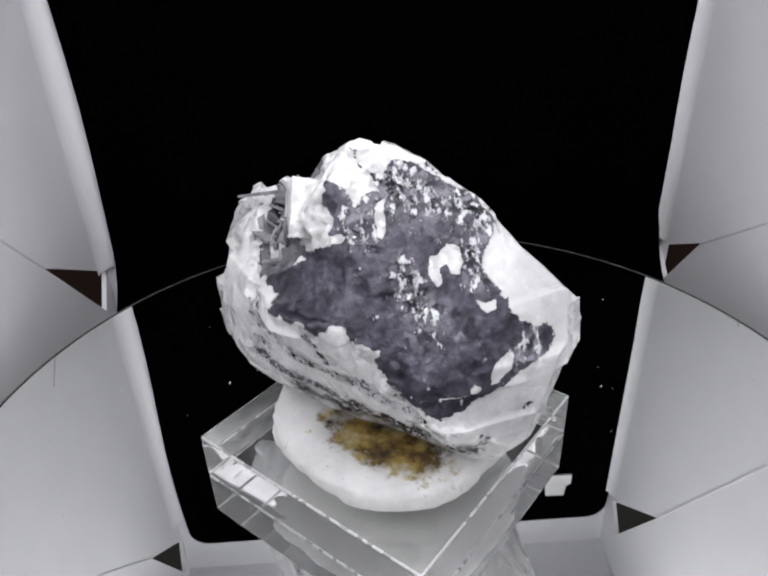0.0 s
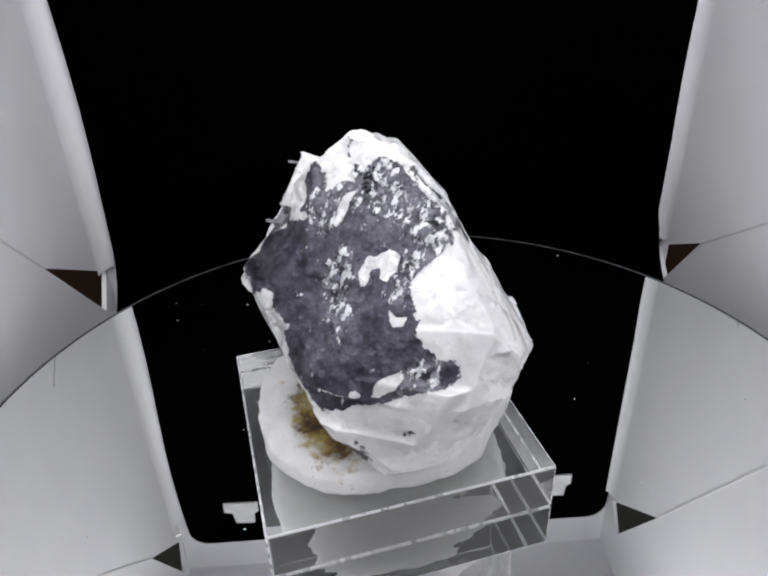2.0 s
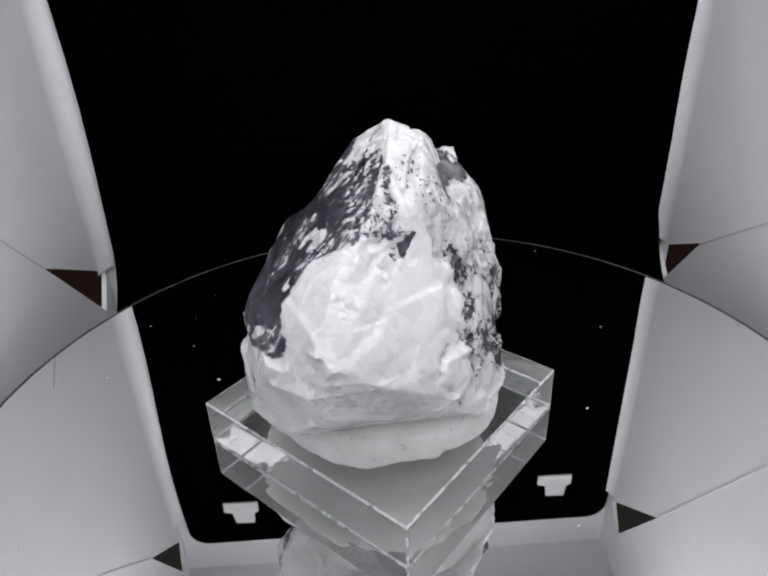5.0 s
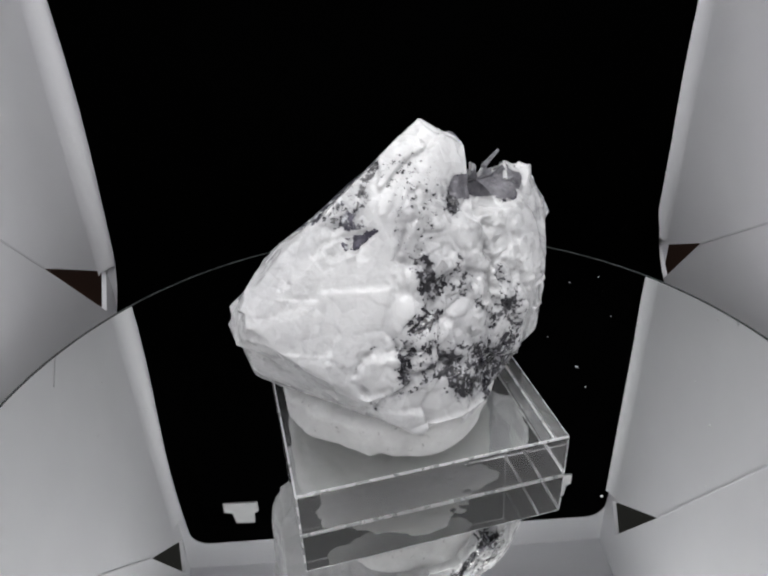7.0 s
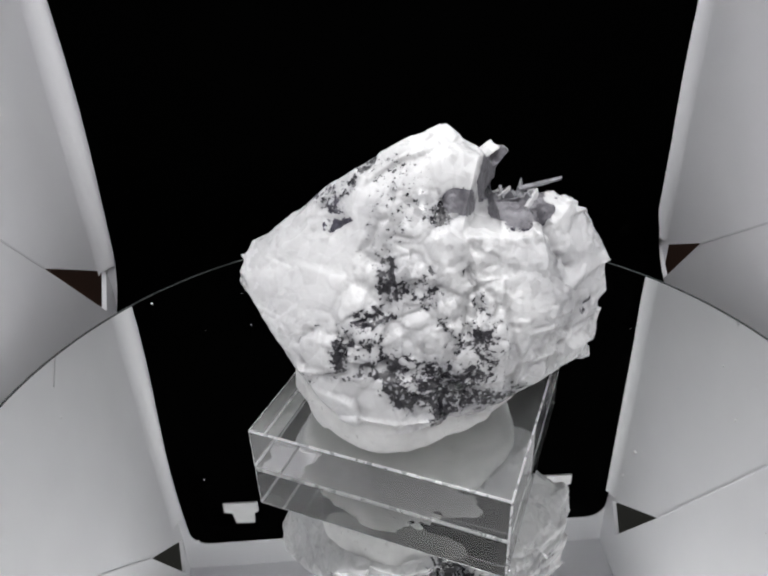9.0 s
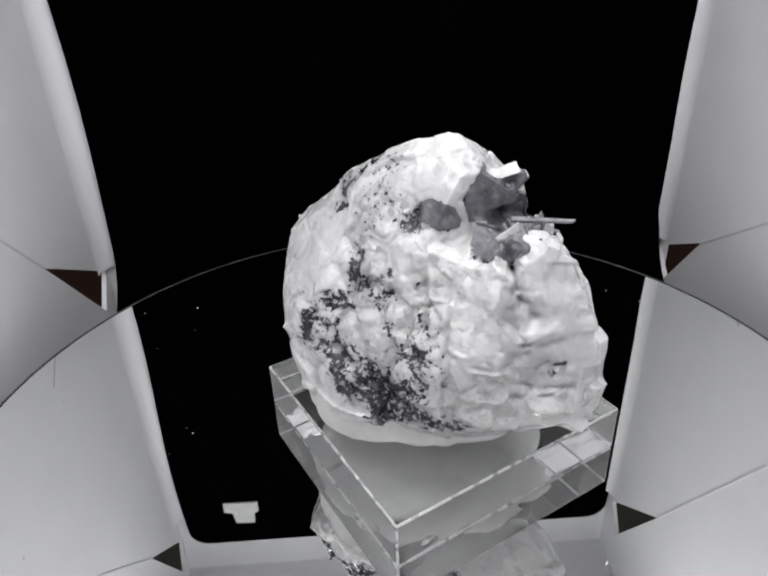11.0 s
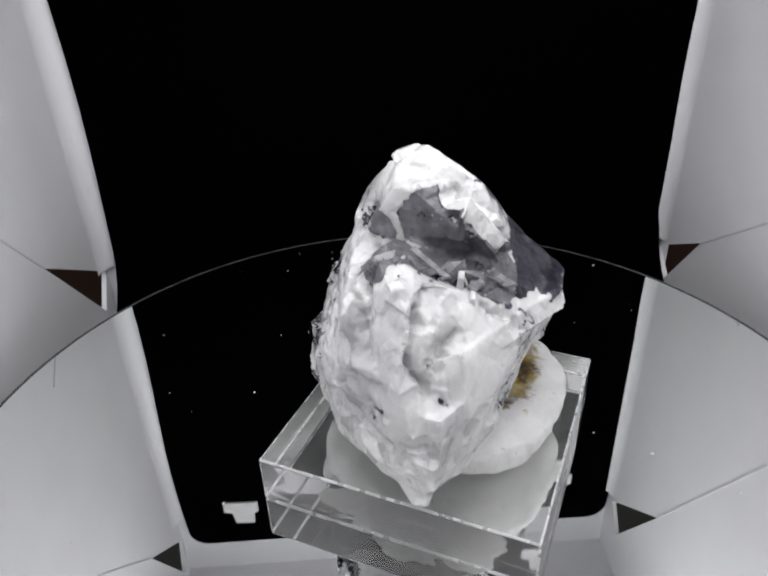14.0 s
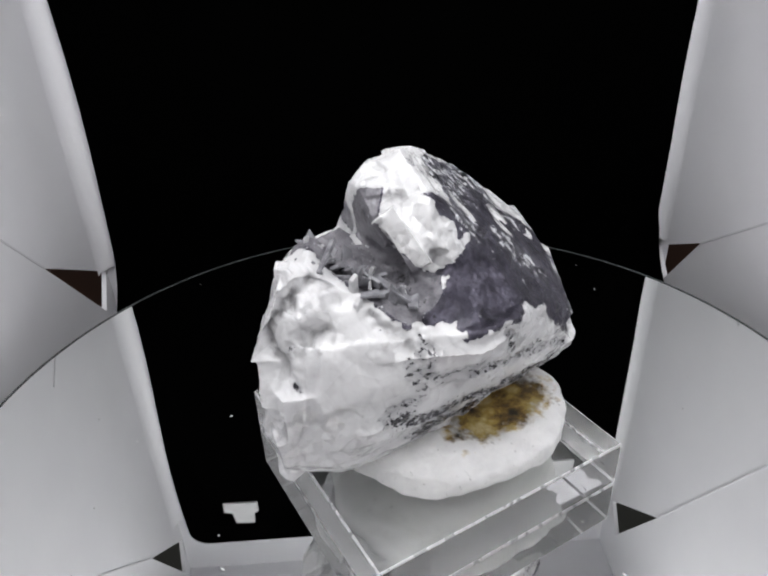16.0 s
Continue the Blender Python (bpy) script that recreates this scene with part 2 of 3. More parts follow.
def sheet_bm(outline, holes, thick, place):
    """A flat sheet in (u, v) with holes, given thickness and then placed by place(u, v, w)."""
    bm = bmesh.new()
    edges = []
    for loop in (outline, *holes):
        vs = [bm.verts.new((u, v, 0)) for u, v in loop]
        edges += [bm.edges.new((a, b)) for a, b in zip(vs, vs[1:] + vs[:1])]
    bmesh.ops.triangle_fill(bm, use_beauty=True, use_dissolve=False, edges=edges)
    faces = bm.faces[:]
    out = bmesh.ops.extrude_face_region(bm, geom=faces)
    for v in (g for g in out["geom"] if isinstance(g, bmesh.types.BMVert)):
        v.co.z += thick
    for v in bm.verts:
        v.co = Vector(place(*v.co))
    bmesh.ops.recalc_face_normals(bm, faces=bm.faces[:])
    return bm


# ---- light box ----
T = 0.0016
# corner gaps and folds of the side walls as (depth from the back, height): west, east
GAPS = {-1: ([(0.0008, -0.0171), (0.041, 0.0064), (0.0095, -0.0282)], [(0.0005, 0.1590), (0.0066, 0.1746), (0.0333, 0.1292)]),
        1: ([(0.0009, -0.0196), (0.029, -0.0046), (0.0108, -0.0278)], [(0.0056, 0.1473), (0.0148, 0.1592), (0.0425, 0.1154)])}
FOLDS = {-1: (((0.041, 0.0064), (0.0571, 0.0234)), ((0.0333, 0.1292), (0.0703, 0.0894))),
         1: (((0.029, -0.0046), (0.0582, 0.0163)), ((0.0425, 0.1154), (0.0862, 0.0432)))}
SIDES = {-1: 0.1000, 1: 0.0965}                # the walls' distances from the middle


def box_walls():
    back = part("wall_back", box_bm(-HALF - T, HALF + T, 0, T, FLOOR, ROOF), WHITE_PP)
    back.matrix_world = BOX
    tagged(back, "white plastic back wall of a small light box", "wall", kind="structure")
    for side, name in ((-1, "wall_west"), (1, "wall_east")):
        bm = sheet_bm([(-0.001, FLOOR), (DEPTH, FLOOR), (DEPTH, ROOF), (-0.001, ROOF)],
                      list(GAPS[side]), T, lambda u, v, w, s=side: (s * (SIDES[s] + w), -u, v))
        wall = part(name, bm, WHITE_PP)
        wall.matrix_world = BOX
        tagged(wall, "white plastic side wall with fold creases and corner gaps", "wall", kind="structure")
        # the diagonal fold from corner gap to corner gap, its shade painted as a greyer strip
        for (u0, v0), (u1, v1) in FOLDS[side]:
            nrm = Vector((-(v1 - v0), u1 - u0)).normalized() * 0.00025
            quad = [(u0 - nrm.x, v0 - nrm.y), (u1 - nrm.x, v1 - nrm.y), (u1 + nrm.x, v1 + nrm.y), (u0 + nrm.x, v0 + nrm.y)]
            part("fold_shade", sheet_bm(quad, [], 0.0002, lambda u, v, w, s=side: (s * (SIDES[s] - 0.00005 - w), -u, v)), FOLD_SHADE, wall)
        # the sheet is bent, not cut, in the corner
        bm = bmesh.new()
        rad, rows = 0.0080, []
        for k in range(9):
            a = math.pi / 2 * k / 8
            x, y = side * (SIDES[side] - 0.0001 - rad * (1 - math.sin(a))), -0.0001 - rad * (1 - math.cos(a))
            rows.append((bm.verts.new((x, y, -0.0150)), bm.verts.new((x, y, 0.1440))))
        for (a, b), (c, d) in zip(rows, rows[1:]):
            bm.faces.new((a, c, d, b) if side > 0 else (b, d, c, a))
        bend = part("corner_bend", bm, WHITE_PP, wall)
        for f in bend.data.polygons:
            f.use_smooth = True
    floor = part("floor", box_bm(-HALF - T, HALF + T, -DEPTH, T, FLOOR - T, FLOOR), WHITE_PP)
    floor.matrix_world = BOX
    tagged(floor, "white plastic floor of the light box", "floor", kind="structure")
    roof = part("ceiling", box_bm(-HALF - T, HALF + T, -DEPTH, T, ROOF, ROOF + T), WHITE_PP)
    roof.matrix_world = BOX
    tagged(roof, "white plastic roof of the light box", "ceiling", kind="structure")
    # the dim table and room seen through the corner gaps
    table = part("ground", box_bm(-0.6, 0.6, -0.6, 0.6, FLOOR - 0.022, FLOOR - T - 0.0005), BROWN)
    tagged(table, "dark brown wooden table under the light box", "table", kind="structure")
    # plain panels stand in for the room; its dimness is their dark colour
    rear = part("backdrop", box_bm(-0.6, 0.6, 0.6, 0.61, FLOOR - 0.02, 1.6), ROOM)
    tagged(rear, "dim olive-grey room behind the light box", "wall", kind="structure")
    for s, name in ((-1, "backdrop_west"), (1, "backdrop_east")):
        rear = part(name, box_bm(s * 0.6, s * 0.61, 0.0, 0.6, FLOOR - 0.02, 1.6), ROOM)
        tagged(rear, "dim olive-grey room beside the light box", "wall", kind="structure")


box_walls()


def black_sheet():
    """A plastic sheet that hangs down the back wall and sweeps forward under the turntable."""
    bm = bmesh.new()
    half, top, r, sweep = 0.0950, 0.1605, 0.008, 0.030
    prof = []
    for i in range(12):
        prof.append((-0.0025, top - (top - (FLOOR + sweep)) * i / 11))
    for i in range(1, 13):
        a = math.pi / 2 * i / 12
        prof.append((-0.0025 - sweep * (1 - math.cos(a)), FLOOR + 0.0008 + sweep - sweep * math.sin(a)))
    prof.append((-0.14, FLOOR + 0.0008))
    rows = []
    for k, (y, z) in enumerate(prof):
        wide = half - (0.0013 * math.sin(2 * math.pi * z / 0.16) if z > 0 else 0)
        rows.append([bm.verts.new((wide * (2 * i / 16 - 1), y, z)) for i in range(17)])
    for a, b in zip(rows, rows[1:]):
        for i in range(16):
            bm.faces.new((a[i], b[i], b[i + 1], a[i + 1]))
    bmesh.ops.bevel(bm, geom=[rows[0][0], rows[0][-1]], offset=r, segments=6, profile=0.5, affect="VERTICES")
    out = bmesh.ops.solidify(bm, geom=bm.faces[:], thickness=0.0005)
    bmesh.ops.recalc_face_normals(bm, faces=bm.faces[:])
    ob = part("backdrop_sheet", bm, BLACK_PP)
    for p in ob.data.polygons:
        p.use_smooth = True
    ob.matrix_world = BOX
    tagged(ob, "matt black plastic backdrop sheet hung on the back wall", "backdrop")
    for x, z in ((-0.0695, 0.1405), (0.0695, 0.1370)):
        shape = [(-0.0090, -0.0075), (0.0085, -0.0075), (0.0085, -0.0010), (0.0062, 0.0005), (0.0055, 0.0075), (-0.0040, 0.0070), (-0.0050, -0.0005), (-0.0090, -0.0015)]
        bm = sheet_bm([(x + u * 0.85, z + v * 0.85) for u, v in shape], [], 0.0008, lambda u, v, w: (u, -0.0032 - w, v))
        tab = part("hanging_tab", bm, WHITE_TAB)
        tab.matrix_world = BOX
        tagged(tab, "small white plastic tab holding the black sheet", "tab", "tabs on the black sheet")


black_sheet()


def led_strip(y):
    root = new("led_strip")
    root.matrix_world = BOX @ pose(0, y, ROOF)
    tagged(root, "narrow white led strip under the light box roof", "lamp", "led strips")
    part("carrier", box_bm(-0.088, 0.088, -0.005, 0.005, -0.0012, -0.0002), WHITE_TAB, root)
    m, nt, p = material("led_glow")
    p.inputs["Emission Color"].default_value = (0.97, 0.98, 1, 1)
    p.inputs["Emission Strength"].default_value = 60
    bm = box_bm(-0.0016, 0.0016, -0.0014, 0.0014, -0.002, -0.0012)
    me = mesh_of("diode", bm, m)
    for i in range(20):
        d = new("diode", me)
        d.parent = root
        d.location = (-0.081 + i * 0.00853, 0, 0)


led_strip(-0.110)
led_strip(-0.185)


# ---- turntable ----
def turntable():
    root = new("turntable")
    tagged(root, "round mirror-topped black display turntable", "turntable")
    R = 0.0917
    part("mirror", turned_bm([(R - 0.0008, -0.003), (R - 0.0006, -0.0004), (R - 0.0011, 0.0)], 192), MIRROR, root, "silvered round mirror top")
    part("glass_edge", turned_bm([(R - 0.0008, -0.0032), (R, -0.0028), (R, -0.0006), (R - 0.0004, 0.0001), (R - 0.0011, 0.00005)], 192, False), EDGE, root, "ground edge of the mirror glass")
    part("body", turned_bm([(0.080, FLOOR + 0.002), (0.083, FLOOR + 0.004), (0.084, -0.006), (0.083, -0.0033)], 96), BLACK_BODY, root)
    return root


TABLE = turntable()


# ---- acrylic block ----
BLOCK_AT, BLOCK_TURN = (-3.67 * MM, -5.03 * MM), math.degrees(3.28316) + 45
def acrylic_block():
    bm = box_bm(-0.025, 0.025, -0.025, 0.025, 0.00015, 0.0097, 0.00035, 2)
    for f in bm.faces:
        f.material_index = 0 if abs(f.normal.z) > 0.999 else 2 if abs(f.normal.z) < 0.001 and f.calc_area() > 1e-4 else 1
    bmesh.ops.transform(bm, matrix=pose(*BLOCK_AT, 0, 0, 0, BLOCK_TURN), verts=bm.verts[:])
    ob = part("display_block", bm, ACRYLIC)
    ob.data.materials.append(ACRYLIC_EDGE)
    ob.data.materials.append(ACRYLIC_SIDE)
    ob.visible_shadow = False
    return tagged(ob, "clear square acrylic display block standing on the mirror", "display stand")


BLOCK = acrylic_block()


# ---- putty ----
def putty():
    bm = bmesh.new()
    bmesh.ops.create_icosphere(bm, subdivisions=6, radius=1)
    lay = bm.verts.layers.float.new("stain")
    cx, cy = 0.2, -5.4
    for v in bm.verts:
        d = v.co.copy()
        a = math.atan2(d.y, d.x)
        rim = 20.9 + 1.3 * math.cos(2 * (a - 0.6)) + 0.9 * math.cos(3 * a + 1.0) + 0.8 * math.cos(4 * (a + 0.5)) + 1.4 * max(0.0, math.cos(a + 1.3)) ** 2 + 4.4 * max(0.0, math.cos(a + 1.42)) ** 8 + 4.2 * max(0.0, math.cos(a - 3.1)) ** 3 + 0.8 * max(0.0, math.cos(a - 1.0)) ** 2 - 2.6 * max(0.0, math.cos(a + 0.45)) ** 4
        flat = math.hypot(d.x, d.y)
        x, y = d.x * rim, d.y * rim
        lift = 5.2 - 2.4 * max(0.0, -math.sin(a + 0.25))
        swell = 1.8 * max(0.0, math.cos(a - 1.0))
        if d.z >= 0:
            z = 14.0 + swell + d.z ** 0.6 * lift - 3.0 * max(0.0, 1 - flat * 1.2)
        else:
            z = 14.0 + swell - (abs(d.z) ** 0.32) * (5.4 + swell)
            x, y = x * (1 + 0.10 * d.z), y * (1 + 0.10 * d.z)
        p = Vector((cx + x, cy + y, z))
        k = noise.fractal(p * 0.13, 1.0, 2.0, 3) * 1.0 + noise.fractal(p * 0.6, 1.0, 2.0, 4) * 0.22
        p += d * k
        p.z = max(p.z, 9.55)
        v.co = p * MM
        s = Vector((p.x + 4.0, p.y + 18.8, (p.z - 18) * 0.7))
        s = Vector((s.x * 0.85 - s.y * 0.5, s.x * 0.5 + s.y * 0.85, s.z))
        v[lay] = max(0.0, 1.25 - math.sqrt((s.x / 11.0) ** 2 + (s.y / 5.0) ** 2 + (s.z / 6) ** 2) * 0.75) if d.z > 0 else 0.0
    root = new("putty_pad")
    tagged(root, "white mounting putty with an ochre stain on the acrylic block", "putty")
    for name, stained, label in (("putty", False, "white kneaded putty"), ("stained_crust", True, "crumbly ochre and brown stain")):
        piece = bm.copy()
        at = piece.verts.layers.float["stain"]
        bmesh.ops.delete(piece, geom=[f for f in piece.faces if (max(v[at] for v in f.verts) > 0.55) != stained], context="FACES")
        if stained:
            for v in piece.verts:
                v.co.z += 0.00045 * max(0.0, v[at] - 0.6) * (0.6 + noise.noise(v.co * 1800))
        for f in piece.faces:
            f.smooth = True
        part(name, piece, PUTTY, root, label)
    bm.free()
    return root


PAD = putty()


# ---- mineral specimen ----
# Blocks of the stone, one above the other: (middle, foot, top, cuts as azimuth, slope, distance), millimetres.
FOOT = ((-3, -1, 15), 9, 19, [(240, -40, 8.8), (10, -40, 12.7), (110, -40, 12.6), (80, -40, 12.3), (190, -40, 17.6), (320, -40, 19.6), (0, -55, 10.7),
        (120, -40, 13.6), (100, -40, 11.9), (60, -40, 13.3), (230, -40, 10.5), (250, -55, 8.9), (240, -55, 8.1), (260, -40, 13.8), (100, -25, 14.8),
        (70, -55, 10.8)])
LOWER = ((-3, -2, 22), 17, 27, [(240, -40, 12.7), (10, -40, 17.3), (90, 0, 19.0), (130, -10, 26.3), (290, 0, 29.1), (230, -25, 15.7), (60, 0, 21.1),
        (120, -40, 18.9), (330, -10, 29.2), (210, -10, 23.3), (240, -25, 15.3), (100, -40, 16.6), (320, -40, 23.6), (10, -25, 21.0), (200, -40, 20.6),
        (270, -25, 22.2), (120, -10, 24.0)])
MIDDLE = ((-2, -4, 30), 25, 35, [(230, -10, 19.1), (80, 15, 19.3), (10, -25, 23.9), (290, 15, 24.8), (120, 0, 27.5), (210, 0, 24.3), (50, 15, 21.8),
        (240, -25, 17.6), (330, -10, 28.6), (100, 0, 23.0), (150, 0, 33.2), (240, -10, 18.9), (40, 30, 21.1), (280, 15, 23.7), (70, 30, 18.1), (220, 0, 21.3),
        (60, 0, 22.0)])
UPPER = ((-4, -4, 37), 33, 42, [(80, 15, 17.5), (220, -10, 20.4), (290, 30, 20.4), (40, 30, 19.0), (120, 0, 26.5), (240, -10, 19.8), (190, 15, 25.9),
        (330, 15, 30.1), (280, 45, 16.0), (70, 30, 15.6), (210, 15, 21.4), (300, 30, 21.9), (10, -10, 30.1), (110, 30, 22.1), (30, 45, 18.2), (260, 15, 20.7),
        (90, 15, 19.4)])
SHOULDER = ((-5, -3, 43), 40, 48, [(280, 45, 12.7), (70, 30, 12.6), (210, 30, 17.0), (40, 30, 15.7), (110, 15, 20.8), (310, 45, 17.4), (240, 45, 13.2),
        (80, 15, 14.6), (200, 15, 20.9), (20, 45, 16.8), (110, 30, 18.9), (230, 45, 13.3), (300, 30, 19.6), (70, 15, 14.2), (210, 45, 14.9), (290, 60, 11.3),
        (250, 30, 16.6)])
NECK = ((-2, -3, 49), 46, 54, [(180, 0, 12.0), (30, 30, 11.9), (280, 45, 8.6), (80, 30, 9.8), (290, 45, 8.7), (240, 15, 14.2), (50, 30, 10.1), (70, 15, 10.4),
        (150, 45, 12.3), (340, 45, 13.0), (290, 60, 7.4), (40, 30, 10.6), (250, 30, 12.3), (140, 0, 11.7)])
WING = ((-18, 1, 48), 46, 54, [(0, 0, 5.0), (210, 30, 6.3), (110, 30, 9.6), (240, 30, 9.8), (60, 45, 8.0), (200, 60, 6.0), (210, 15, 6.9), (60, 60, 6.9),
        (130, 60, 7.5), (80, 30, 9.7), (110, 15, 10.7), (220, 15, 7.8), (270, 60, 1.6)])
PEAK = ((-5, -3, 55), 52, 63, [(290, 45, 4.7), (80, 30, 7.5), (190, 45, 7.7), (40, 45, 7.5), (250, 30, 8.4), (140, 60, 7.9), (50, 45, 6.9), (80, 15, 8.6),
        (290, 30, 6.2), (200, -10, 12.7), (40, 30, 9.6), (40, 60, 6.7), (140, 0, 9.4)])
BLOCKS = (FOOT, LOWER, MIDDLE, UPPER, SHOULDER, NECK, WING, PEAK)


def hewn(middle, low, high, cuts):
    bm = box_bm(-45, 45, -40, 40, max(low - 0.6, 13.0), high + 0.6)
    c = Vector(middle)
    for az, up, dist in cuts:
        a, e = radians(az), radians(up)
        n = Vector((math.cos(a) * math.cos(e), math.sin(a) * math.cos(e), math.sin(e)))
        got = bmesh.ops.bisect_plane(bm, geom=bm.verts[:] + bm.edges[:] + bm.faces[:], plane_co=c + n * (dist + 0.2), plane_no=n, clear_outer=True)
        rim = [g for g in got["geom_cut"] if isinstance(g, bmesh.types.BMEdge)]
        if rim:
            bmesh.ops.contextual_create(bm, geom=rim)
    return bm


def remeshed(bms, size):
    whole = bpy.data.meshes.new("rough")
    big = bmesh.new()
    for bm in bms:
        me = bpy.data.meshes.new("bit")
        bmesh.ops.recalc_face_normals(bm, faces=bm.faces[:])
        bm.to_mesh(me)
        bm.free()
        big.from_mesh(me)
        bpy.data.meshes.remove(me)
    big.to_mesh(whole)
    big.free()
    ob = new("rough", whole)
    mod = ob.modifiers.new("remesh", "REMESH")
    mod.mode, mod.voxel_size = "VOXEL", size
    bpy.context.view_layer.update()
    out = bpy.data.meshes.new_from_object(ob.evaluated_get(bpy.context.evaluated_depsgraph_get()))
    bpy.data.objects.remove(ob)
    return out


FACE_N = Vector((0.1797, -0.7527, 0.6334))     # the metallic face looks this way


def signed(px, py, poly):
    """Distance to an outline for arrays of points, positive inside."""
    best = np.full(len(px), 1e9)
    ins = np.zeros(len(px), bool)
    for (ax, ay), (bx, by) in zip(poly, poly[1:] + poly[:1]):
        dx, dy = bx - ax, by - ay
        t = np.clip(((px - ax) * dx + (py - ay) * dy) / (dx * dx + dy * dy), 0, 1)
        best = np.minimum(best, np.hypot(px - ax - t * dx, py - ay - t * dy))
        cross = (ay > py) != (by > py)
        with np.errstate(all="ignore"):
            ins ^= cross & (px < dx * (py - ay) / (dy if dy else 1e-9) + ax)
    return np.where(ins, best, -best)


def capsule(P, a, b, r):
    a, b = np.array(a, float), np.array(b, float)
    d = b - a
    t = np.clip(((P - a) @ d) / (d @ d + 1e-9), 0, 1)
    return np.linalg.norm(P - a - t[:, None] * d, axis=1) / r


# Veins of soot and darkened grooves on the stone: (radius, darkness, depth of the groove, points), millimetres.
VEINS_CREST = [
    (0.8, 0.70, 0.0, [(13.0, -4.9, 52.0), (11.0, -2.3, 51.6), (8.7, -1.7, 53.9), (7.3, -2.4, 55.6), (3.0, -2.4, 58.5)]),
    (1.0, 0.74, 0.5, [(6.6, 4.9, 49.6), (8.7, 5.7, 46.0), (6.7, 7.0, 45.3), (5.1, 7.0, 46.7)]),
    (1.4, 0.74, 0.6, [(5.6, 7.5, 45.2), (5.8, 9.4, 39.9), (6.8, 11.0, 37.7), (11.0, 10.3, 36.0)]),
    (1.5, 0.74, 0.7, [(-3.1, 7.3, 51.6), (-5.7, 6.2, 52.8), (-9.0, 6.4, 52.0)]),
    (1.2, 0.66, 0.6, [(-9.2, 6.6, 52.4), (-13.1, 5.5, 50.7), (-16.8, 8.0, 50.8), (-20.5, 9.8, 51.2)]),
    (2.6, 0.50, 1.5, [(-17.0, 7.4, 51.0), (-20.5, 2.6, 50.6), (-20.5, -1.0, 48.8), (-21.5, -4.6, 48.1), (-21.0, -8.5, 46.5)]),
    (0.7, 0.60, 0.3, [(5.8, 9.4, 39.9), (1.6, 10.8, 41.2), (-1.1, 10.5, 43.7)])]
VEINS_BACK = [
    (1.0, 0.74, 0.9, [(-7.0, 12.5, 43.6), (-7.8, 14.1, 41.2), (-7.9, 15.0, 37.4)]),
    (0.5, 0.70, 0.5, [(-5.7, 15.9, 35.9), (-5.2, 15.9, 32.5), (-3.5, 15.7, 30.6)]),
    (1.8, 0.60, 0.5, [(-7.6, 16.5, 33.9), (-8.9, 17.7, 28.8), (-8.4, 18.0, 26.2)]),
    (0.9, 0.60, 0.3, [(-12.8, 17.9, 29.0), (-12.3, 17.6, 25.6)]),
    (0.8, 0.66, 0.6, [(-8.5, 14.1, 41.3), (-10.8, 15.8, 39.1), (-10.4, 16.9, 36.0), (-13.6, 17.9, 33.9), (-14.5, 17.9, 31.7)])]
VEINS_LOW = [
    (1.5, 0.74, 0.9, [(13.8, 10.8, 33.6), (14.7, 11.3, 29.6), (13.8, 12.9, 28.7), (9.0, 14.0, 29.1), (7.6, 14.3, 29.2)]),
    (1.9, 0.74, 0.7, [(7.6, 14.3, 29.2), (6.8, 16.0, 25.5), (4.4, 16.2, 23.3), (1.0, 16.3, 22.6), (-2.5, 16.2, 22.2), (-6.1, 16.3, 21.9), (-5.8, 18.2, 26.3)]),
    (2.6, 0.74, 0.5, [(1.0, 16.2, 27.3), (-3.2, 17.9, 25.1), (0.9, 16.4, 24.8), (-1.3, 15.4, 19.7)]),
    (1.1, 0.74, 0.7, [(20.9, 9.0, 24.9), (19.4, 10.2, 27.3), (17.1, 11.6, 27.0), (13.2, 13.2, 28.4)]),
    (0.3, 0.45, 0.6, [(20.6, 7.6, 28.6), (21.8, 5.0, 30.0), (19.6, 5.6, 32.9), (16.6, 7.4, 34.1), (14.8, 9.6, 34.4)]),
    (2.2, 0.74, 0.4, [(-1.3, 15.4, 19.7), (-7.5, 16.3, 21.0), (-11.0, 15.5, 18.7), (-14.6, 16.8, 20.2)])]
VEINS_LOBES = [
    (0.6, 0.76, 0.6, [(-16.8, 17.3, 31.1), (-18.1, 17.1, 28.2)]),
    (0.35, 0.76, 0.4, [(-23.5, 14.0, 43.0), (-23.7, 14.0, 42.5)]),
    (0.45, 0.72, 0.5, [(-26.5, 13.7, 33.2), (-27.1, 12.5, 33.7), (-29.4, 11.3, 33.5)]),
    (0.6, 0.30, 0.5, [(-16.3, 16.9, 29.0), (-20.0, 16.0, 30.6), (-25.2, 14.3, 29.6), (-30.2, 12.2, 29.2)]),
    (0.5, 0.30, 0.7, [(-17.5, 17.0, 24.9), (-23.1, 16.0, 27.4), (-27.9, 13.4, 27.4)]),
    (0.4, 0.15, 0.5, [(-23.7, 15.6, 37.5), (-25.8, 13.2, 37.8)]),
    (0.9, 0.42, 1.5, [(-25.5, 3.2, 50.9), (-29.5, 5.9, 47.9), (-32.2, 8.3, 44.5), (-32.5, 6.0, 38.1)]),
    (0.8, 0.16, 1.6, [(-19.7, 10.3, 50.7), (-21.2, 12.2, 47.8), (-23.3, 13.3, 44.7), (-24.6, 13.8, 41.8)]),
    (0.7, 0.10, 0.5, [(-17.2, 17.5, 33.6), (-22.1, 16.6, 33.9), (-24.8, 13.9, 36.8), (-29.7, 11.9, 37.3)])]
